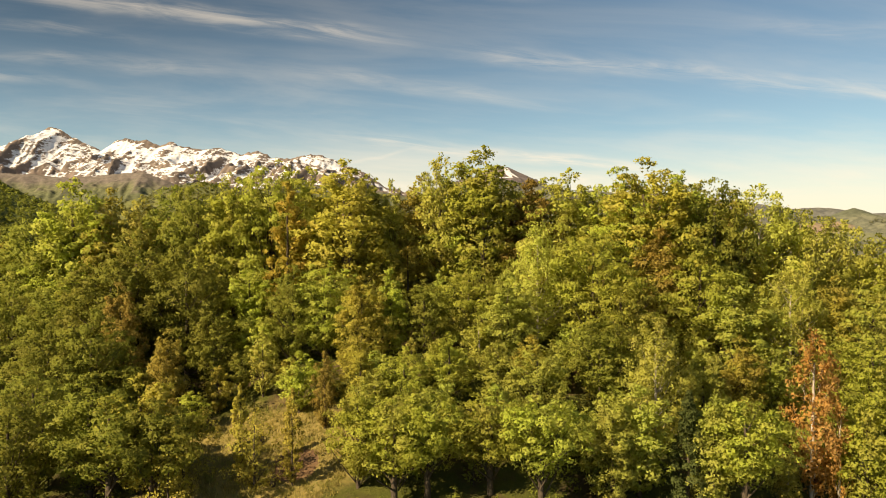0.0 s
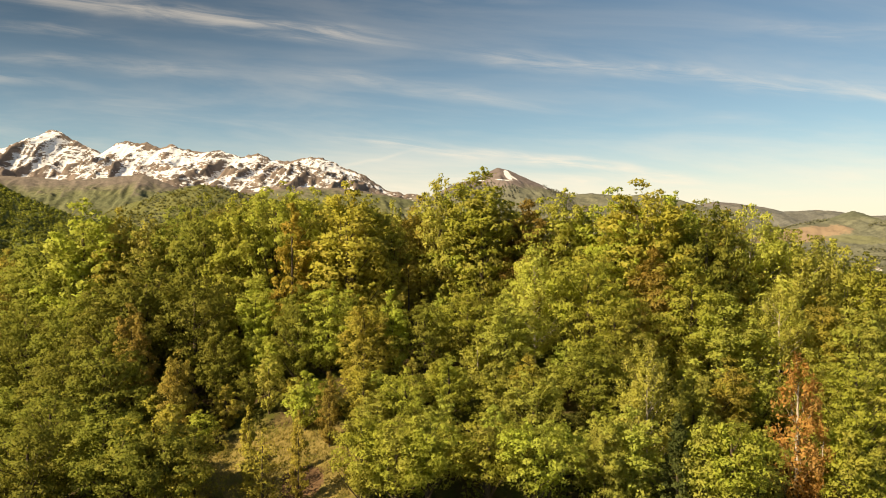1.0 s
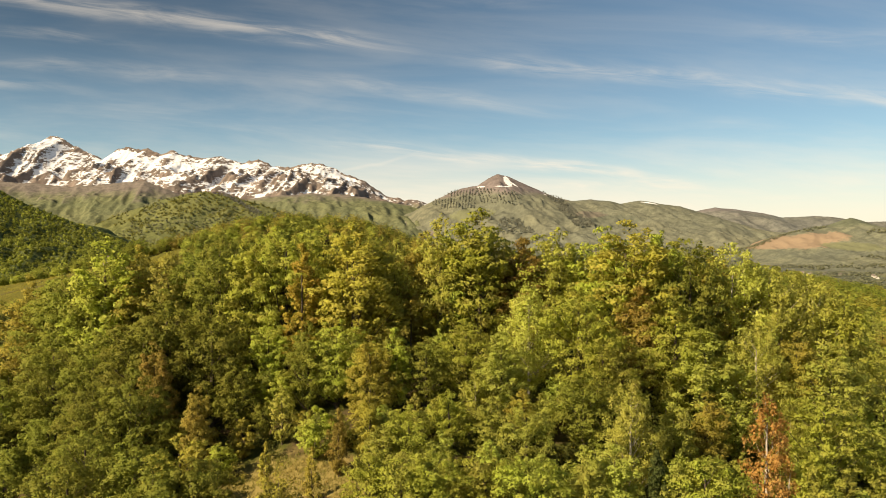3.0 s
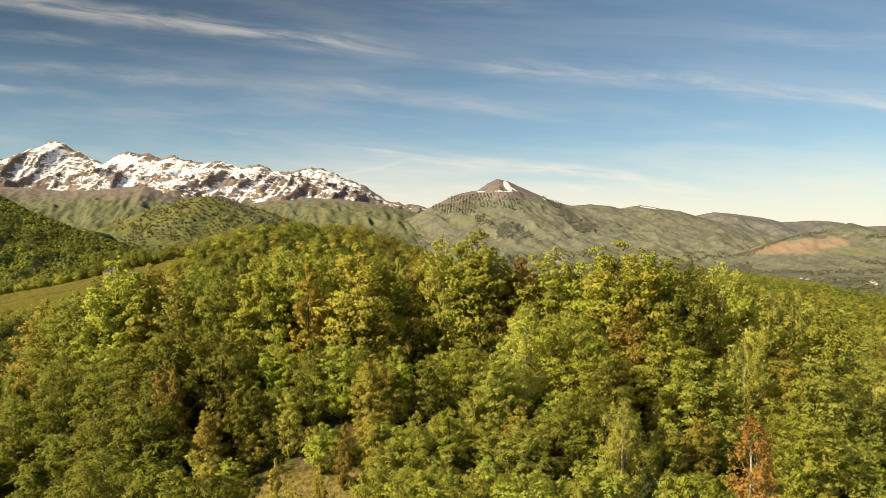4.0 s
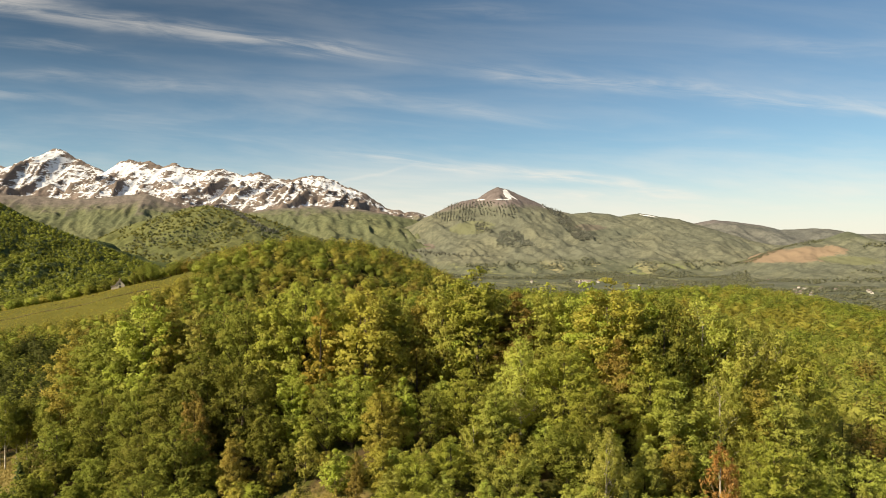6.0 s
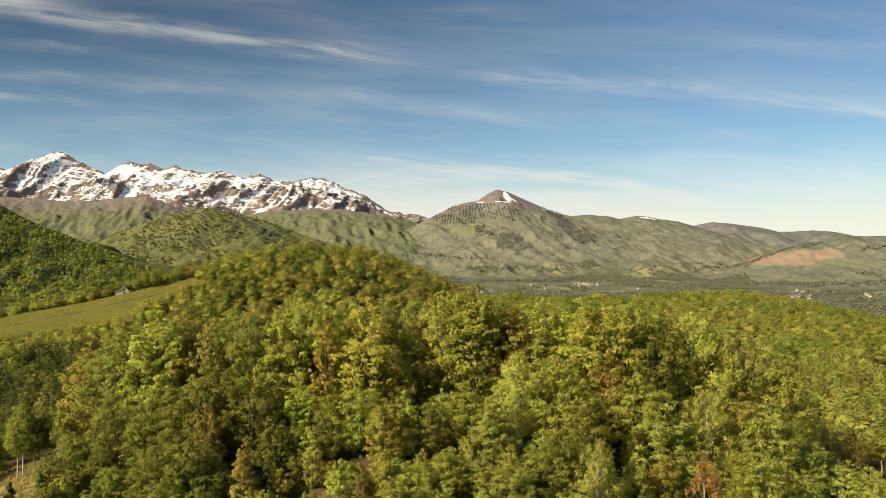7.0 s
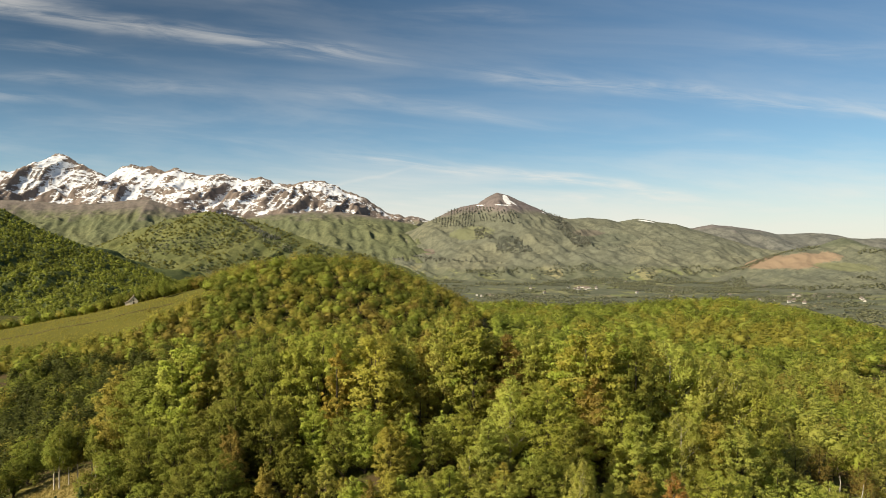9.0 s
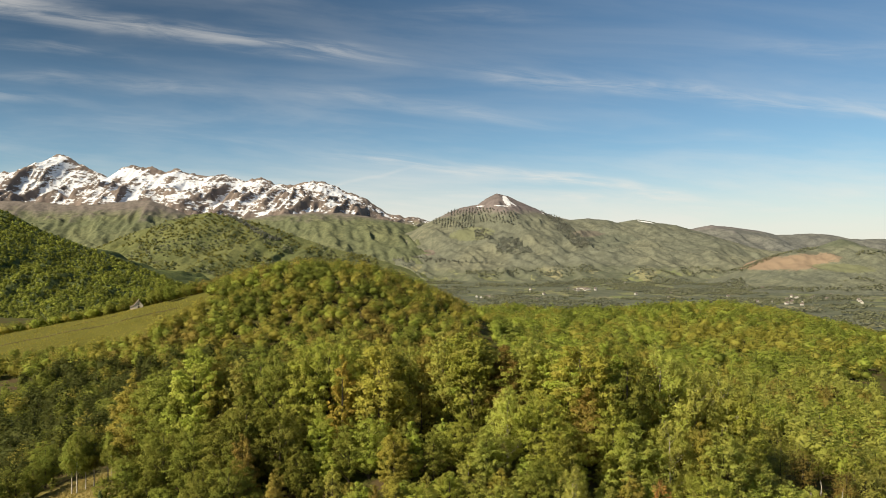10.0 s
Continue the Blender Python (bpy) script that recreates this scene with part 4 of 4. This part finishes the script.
cottage = None
spots = [(random.gauss(296, 17), random.gauss(1500, 22)) for _ in range(20)] + [(random.gauss(75, 14), random.gauss(1250, 14)) for _ in range(5)]
spots += [(random.gauss(540, 22), random.gauss(1090, 18)) for _ in range(8)] + [(random.gauss(640, 40), random.gauss(1180, 50)) for _ in range(10)]
spots += [(random.uniform(60, 760), random.uniform(1150, 1750)) for _ in range(16)]
for x, y in spots:
    m = pose(x, y, float(valley_floor(np.array([[x, y]]))[0]), 0, 0, random.uniform(0, 180))
    if cottage is None:
        cottage = tagged(new("house"), "small pale house with a tiled gable roof in the valley", "house", "houses of the valley")
        gabled(cottage, 3.6, 4.8, 2.3, 3.9, PLASTER, TILE_ROOF, 0.3)
        cottage.matrix_basis = m
    else:
        copy_thing(cottage, m)


def bank_of_stones(name, label, line, count, seed):
    """A low dry bank: boulders of uneven size along a line on the ground."""
    r, pieces = np.random.default_rng(seed), []
    bm = bmesh.new()
    bmesh.ops.create_icosphere(bm, subdivisions=1, radius=1)
    v0 = np.array([v.co[:] for v in bm.verts])
    f0 = np.array([[v.index for v in f.verts] for f in bm.faces])
    bm.free()
    (xa, ya), (xb, yb) = line
    for t in np.linspace(0, 1, count):
        x, y = xa + (xb - xa) * t + r.normal(0, 0.5), ya + (yb - ya) * t + r.normal(0, 0.5) + 2.5 * math.sin(t * 7)
        v = v0 * r.uniform(0.75, 1.2, v0.shape) * np.array([r.uniform(0.3, 0.9), r.uniform(0.25, 0.5), r.uniform(0.12, 0.32)])
        pieces.append((v + np.array([x, y, float(lift(x, y)) + 0.1]), f0))
    return tagged(new(name, mesh_from(name, *gather(pieces), STONE_GREY)), label, "stone bank", kind="stuff")


STONE_GREY = plain_material("grey_stone", (0.13, 0.105, 0.045), (0.07, 0.062, 0.025), 1.2)
bank_of_stones("stone_bank", "low dry bank of stones across the meadow", ((-268, 404), (-166, 418)), 300, 4)
bank_of_stones("stone_bank", "short low bank of stones on the meadow", ((-233, 425), (-206, 428)), 24, 5)


def tufts(name, label, cx, cy, rx, ry, count, seed, mat, tall=0.45, hole=None):
    """Grass and weeds: bent blades in tufts over an oval of ground."""
    r = np.random.default_rng(seed)
    a, q = r.uniform(0, 6.283, count), np.sqrt(r.uniform(0, 1, count))
    c = np.stack([cx + rx * q * np.cos(a), cy + ry * q * np.sin(a)], -1)
    if hole:
        c = c[((c[:, 0] - hole[0]) / hole[2]) ** 2 + ((c[:, 1] - hole[1]) / hole[3]) ** 2 > 1]
    count = len(c)
    c = np.repeat(c, 9, axis=0) + r.normal(0, 0.16, (count * 9, 2))
    z = lift(c[:, 0], c[:, 1])
    base = np.column_stack([c, z - 0.03])
    side = r.normal(0, 1, (len(c), 3)) * np.array([1, 1, 0])
    side /= np.linalg.norm(side, axis=1)[:, None]
    tip = base + r.normal(0, 0.14, (len(c), 3)) + np.array([0, 0, 1]) * (tall * r.uniform(0.35, 1.2, (len(c), 1)))
    verts = np.stack([base - side * 0.045, base + side * 0.045, tip], 1).reshape(-1, 3)
    return tagged(new(name, mesh_from(name, verts, np.arange(len(verts)).reshape(-1, 3), mat)), label, "grass", kind="stuff")


STRAW = leaf_material("dry_grass", (0.38, 0.30, 0.10), (0.27, 0.23, 0.07), (0.20, 0.21, 0.05))
tufts("clearing_grass", "dry straw and green grass tufts in the clearing", -19, 96, 10, 13, 2600, 61, STRAW, 0.32, (-14.8, 96.2, 2.6, 3.0))
tufts("clearing_grass", "dry brown grass in the lower clearing", -84, 136, 12, 17, 1800, 62, STRAW)
tufts("meadow_grass", "short rough grass on the pasture", -233, 415, 85, 40, 5000, 63, LEAF["olive"], 0.6)


# ---- far woods ----
def far_wood(name, label, spots, heights, size, leaves, lumps, seed, mix, ground=None, closed=True, wide=1.0):
    """Woods too far off to be counted: many small crowns in one mesh, each a stem with clumps of foliage."""
    rng = np.random.default_rng(seed)
    kinds = [("round", 4.8), ("round", 5.2), ("round", 4.4), ("birch", 4.2), ("tall", 4.4), ("round", 5.4)]
    moulds = []
    bm = bmesh.new()
    bmesh.ops.create_icosphere(bm, subdivisions=1, radius=1)
    ball = np.array([q.co[:] for q in bm.verts])
    ball_faces = np.array([[q.index for q in f.verts] for f in bm.faces])
    bm.free()
    for k, (style, radius) in enumerate(kinds * 2):
        _, _, pts, out = crown_points(style, 10.0, radius, leaves, rng, lumps)
        out = (pts - np.array([0, 0, 4.2])) * np.array([1, 1, 0.8])
        out /= np.linalg.norm(out, axis=1)[:, None] + 1e-6
        v, f = sprays(pts, out * 1.1, size, rng, 0.0, 0.42)
        lump = 0.9 + 0.42 * fbm(ball[:, 0] * 2.1 + k * 7, ball[:, 1] * 2.1 + ball[:, 2] * 3.3, 70 + k, 2) + rng.normal(0, 0.06, len(ball))
        heart = ball * lump[:, None] * np.array([radius * 0.55, radius * 0.55, 2.7]) + np.array([0, 0, 4.5])
        if closed:
            f = np.concatenate([f, ball_faces + len(v)])
            v = np.concatenate([v, heart])
        nrm = np.concatenate([np.repeat(out, 3, axis=0) + np.repeat(rng.normal(0, 0.42, (len(out), 3)), 3, axis=0), ball + rng.normal(0, 0.2, ball.shape)] if closed else [np.repeat(out, 3, axis=0) + np.repeat(rng.normal(0, 0.42, (len(out), 3)), 3, axis=0)])
        t, tf = tube([(0, 0, 0), (0.1, 0, 4.5), (0, 0.1, 9)], [0.22, 0.14, 0.03], 3)
        tf = np.concatenate([tf[:, :3], tf[:, [0, 2, 3]]])
        nrm = np.concatenate([nrm, t * np.array([1, 1, 0]) + np.array([0.01, 0, 0])])
        nrm /= np.linalg.norm(nrm, axis=1)[:, None] + 1e-9
        moulds.append((np.concatenate([v, t]), np.concatenate([f, tf + len(v)]), len(f), nrm))
    verts, faces, mats, norms, n = [], [], [], [], 0
    z = lift(spots[:, 0], spots[:, 1]) if ground is None else ground(spots)
    shade = fbm(spots[:, 0] / 45, spots[:, 1] / 45, seed + 2, 3) * 1.3 + 0.5 + rng.normal(0, 0.13, len(spots))
    pick = np.clip((shade * len(mix)).astype(int), 0, len(mix) - 1)
    for k, (x, y) in enumerate(spots):
        v, f, nl, nv = moulds[rng.integers(len(moulds))]
        a, s = rng.uniform(0, 6.283), heights[k] / 10
        w = s * wide * rng.uniform(0.85, 1.2)
        c, d = math.cos(a) * w, math.sin(a) * w
        verts.append(np.stack([v[:, 0] * c - v[:, 1] * d + x, v[:, 0] * d + v[:, 1] * c + y, v[:, 2] * s + z[k] - 0.2], -1))
        ca, sa = math.cos(a), math.sin(a)
        norms.append(np.stack([nv[:, 0] * ca - nv[:, 1] * sa, nv[:, 0] * sa + nv[:, 1] * ca, nv[:, 2]], -1))
        faces.append(f + n)
        m = np.full(len(f), pick[k])
        m[nl:] = len(mix)
        mats.append(m)
        n += len(v)
    me = mesh_from(name, np.concatenate(verts), np.concatenate(faces), FAR_LEAF[mix[0]], True, np.concatenate(norms))
    for other in mix[1:]:
        me.materials.append(FAR_LEAF[other])
    me.materials.append(BARK)
    me.polygons.foreach_set("material_index", np.concatenate(mats).astype(np.int32))
    return tagged(new(name, me), label, "woods", kind="stuff")


def scatter(x0, x1, y0, y1, gap, seed, keep):
    """Uneven rows of spots with about gap metres between them."""
    rng = np.random.default_rng(seed)
    gx, gy = np.meshgrid(np.arange(x0, x1, gap), np.arange(y0, y1, gap * 0.9))
    gx = gx + (np.arange(gx.shape[0]) % 2)[:, None] * gap / 2
    p = np.stack([gx.ravel(), gy.ravel()], -1) + rng.normal(0, gap * 0.36, (gx.size, 2))
    return p[keep(p[:, 0], p[:, 1])]


def in_view(x, y):
    return np.abs(x) < 0.64 * (y + 45)


def meadow(x, y):
    """The pasture on the shoulder, with ragged edges."""
    e = fbm(x / 22, y / 22, 40, 3) * 0.25
    main = ((x + 236) / 94) ** 2 + ((y - 414) / 50) ** 2 + e < 1
    tongue = ((x + 188) / 34) ** 2 + ((y - 436) / 22) ** 2 + e < 1
    return main | tongue


# sunlit look of the right-hand woods, put into lighter leaf tones
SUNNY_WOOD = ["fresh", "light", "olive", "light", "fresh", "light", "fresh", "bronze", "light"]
WOOD = ["deep", "fresh", "olive", "fresh", "light", "fresh", "olive", "light", "fresh", "bronze"]
near_rest = scatter(-190, 190, 160, 330, 6.6, 3, lambda x, y: in_view(x, y) & ~meadow(x, y) & ((y > 186) | (np.abs(x) > 100)))
for name, label, pick in (("back_wood", "wood behind the crest of the knoll in mixed spring leaf", (back_wood[:, 0] > -40) & (back_wood[:, 0] <= 10)), ("sunny_back_wood", "young wood on the sunny flank of the knoll, leaf colour brightened as if sunlit", back_wood[:, 0] > 10), ("shady_back_wood", "green wood on the left flank of the knoll, leaf colour darkened as if shaded", back_wood[:, 0] <= -40)):
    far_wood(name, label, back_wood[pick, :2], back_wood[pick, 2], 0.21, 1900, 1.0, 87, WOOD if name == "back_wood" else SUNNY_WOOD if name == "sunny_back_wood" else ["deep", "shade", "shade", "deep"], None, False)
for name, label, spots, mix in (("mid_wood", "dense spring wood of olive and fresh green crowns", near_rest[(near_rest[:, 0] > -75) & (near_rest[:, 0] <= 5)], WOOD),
                               ("sunny_wood", "yellow-green spring wood on the sunny slope, leaf colour brightened as if sunlit", near_rest[near_rest[:, 0] > 5], SUNNY_WOOD),
                               ("shady_wood", "green wood with olive crowns below the pasture, leaf colour darkened as if shaded", near_rest[near_rest[:, 0] <= -75], ["deep", "shade", "shade", "olive", "deep", "shade"])):
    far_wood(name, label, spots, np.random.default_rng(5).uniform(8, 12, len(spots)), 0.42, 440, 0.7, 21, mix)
dome_spots = scatter(-350, 20, 330, 520, 6.1, 6, lambda x, y: in_view(x, y) & ~meadow(x, y) & (((y < 515) & (x > -218)) | ((x <= -178) & (y > 462) & (y < 492)) | ((x <= -218) & (y < 372))))
far_wood("dome_wood", "dense wood of olive, bronze and green crowns over the round hill", dome_spots,
         np.random.default_rng(7).uniform(5.5, 10.5, len(dome_spots)), 0.37, 390, 0.75, 33, ["deep", "olive", "olive", "fresh", "bronze", "olive", "fresh", "deep", "bronze"], None, True, 1.35)
ridge_spots = scatter(10, 430, 330, 660, 9.2, 26, lambda x, y: in_view(x, y) & ((y > 520) | (x > 28)))
far_wood("ridge_wood", "bright spring-green wood covering the long ridge", ridge_spots,
         np.random.default_rng(17).uniform(7.0, 11.5, len(ridge_spots)), 0.39, 460, 0.75, 53, ["deep", "fresh", "olive", "fresh", "deep", "fresh", "olive", "fresh", "light", "olive"], None, True, 1.5)
left_spots = scatter(-960, -330, 800, 1240, 7.2, 16, lambda x, y: in_view(x, y))
far_wood("steep_wood", "green wood of small rounded crowns covering the steep hillside", left_spots, np.random.default_rng(8).uniform(5.0, 8.0, len(left_spots)), 0.85, 56, 0.5, 35,
         ["deep", "fresh", "deep", "deep", "fresh"], lambda p: np.maximum(slopes["wooded_hill"](p[:, 0], p[:, 1]), lift(p[:, 0], p[:, 1])), True, 1.4)
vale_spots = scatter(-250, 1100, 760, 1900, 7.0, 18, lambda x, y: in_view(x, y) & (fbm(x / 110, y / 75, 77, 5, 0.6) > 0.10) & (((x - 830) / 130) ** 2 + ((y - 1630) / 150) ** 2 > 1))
far_wood("valley_trees", "hedges and small woods between the valley fields, leaf colour greyed as haze", vale_spots, np.random.default_rng(9).uniform(2.6, 5.6, len(vale_spots)), 2.0, 8, 0.3, 37,
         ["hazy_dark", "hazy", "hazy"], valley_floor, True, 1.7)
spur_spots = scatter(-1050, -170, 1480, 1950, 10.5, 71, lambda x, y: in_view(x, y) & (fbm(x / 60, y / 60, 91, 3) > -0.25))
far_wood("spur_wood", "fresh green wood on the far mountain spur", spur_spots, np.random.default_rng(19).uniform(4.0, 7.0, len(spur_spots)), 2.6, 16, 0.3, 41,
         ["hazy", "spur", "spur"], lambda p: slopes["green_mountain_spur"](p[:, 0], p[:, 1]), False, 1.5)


def plantation(name, label, corners, along, across, near, far, slope, seed, tone, broken=0.0):
    """Conifers planted in rows over a four-cornered stand on a slope; corners are (bearing, rise) pairs."""
    r = np.random.default_rng(seed)
    a, b, c, d = (np.array(q, float) for q in corners)
    u, v = np.meshgrid(np.linspace(0, 1, across), np.linspace(0, 1, along))
    u, v = u.ravel() + r.normal(0, 0.12 / across, u.size), v.ravel() + r.normal(0, 0.35 / along, v.size)
    p = ((a * (1 - u)[:, None] + b * u[:, None]) * (1 - v)[:, None] + (d * (1 - u)[:, None] + c * u[:, None]) * v[:, None])
    p = p[fbm(p[:, 0] / 6, p[:, 1] / 3, seed, 3) > broken - 0.5]
    xyz = sight(slopes[slope], p[:, 0], p[:, 1], near, far)
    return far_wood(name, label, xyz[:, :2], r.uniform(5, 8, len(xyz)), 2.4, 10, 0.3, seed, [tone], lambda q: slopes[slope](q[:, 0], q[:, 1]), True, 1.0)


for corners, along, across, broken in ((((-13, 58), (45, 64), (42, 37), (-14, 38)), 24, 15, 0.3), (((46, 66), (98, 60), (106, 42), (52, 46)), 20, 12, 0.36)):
    plantation("plantation", "rows of dark young conifers planted up the heath slope", corners, along, across, 1650, 2520, "cone_mountain", 81 + across, "hazy_pine", broken)
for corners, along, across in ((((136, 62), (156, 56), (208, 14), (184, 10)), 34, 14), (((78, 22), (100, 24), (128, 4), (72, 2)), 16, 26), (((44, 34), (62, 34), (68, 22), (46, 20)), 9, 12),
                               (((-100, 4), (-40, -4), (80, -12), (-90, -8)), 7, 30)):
    plantation("plantation", "dark conifer stand on the mountain side", corners, along, across, 1650, 2520, "cone_mountain", 91 + across, "hazy_pine", 0.3)
plantation("plantation", "dark conifer stand below the spur crest", ((-300, 55), (-290, 52), (-225, 20), (-245, 22)), 20, 7, 1450, 1960, "green_mountain_spur", 99, "hazy_pine", 0.15)
# undergrowth: the dark under the canopy is partly put into its leaf colours
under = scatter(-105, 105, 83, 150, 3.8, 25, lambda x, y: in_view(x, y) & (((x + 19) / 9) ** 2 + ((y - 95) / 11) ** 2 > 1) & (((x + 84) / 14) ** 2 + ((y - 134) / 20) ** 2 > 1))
far_wood("undergrowth", "tangled undergrowth of brambles and young shoots, partly darkened in colour as canopy shade", under, np.random.default_rng(10).uniform(1.2, 3.2, len(under)), 0.6, 110, 0.7, 39,
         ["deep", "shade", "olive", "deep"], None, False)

# unseen young trees added below the view, to shade the foot of the slope
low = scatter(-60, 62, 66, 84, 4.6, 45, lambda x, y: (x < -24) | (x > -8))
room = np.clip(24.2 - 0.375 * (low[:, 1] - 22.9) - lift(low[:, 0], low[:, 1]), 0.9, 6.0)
far_wood("thicket", "unseen young trees added below the view to shade the foot of the slope", low, room, 0.3, 320, 0.7, 47, ["deep", "shade", "deep"])
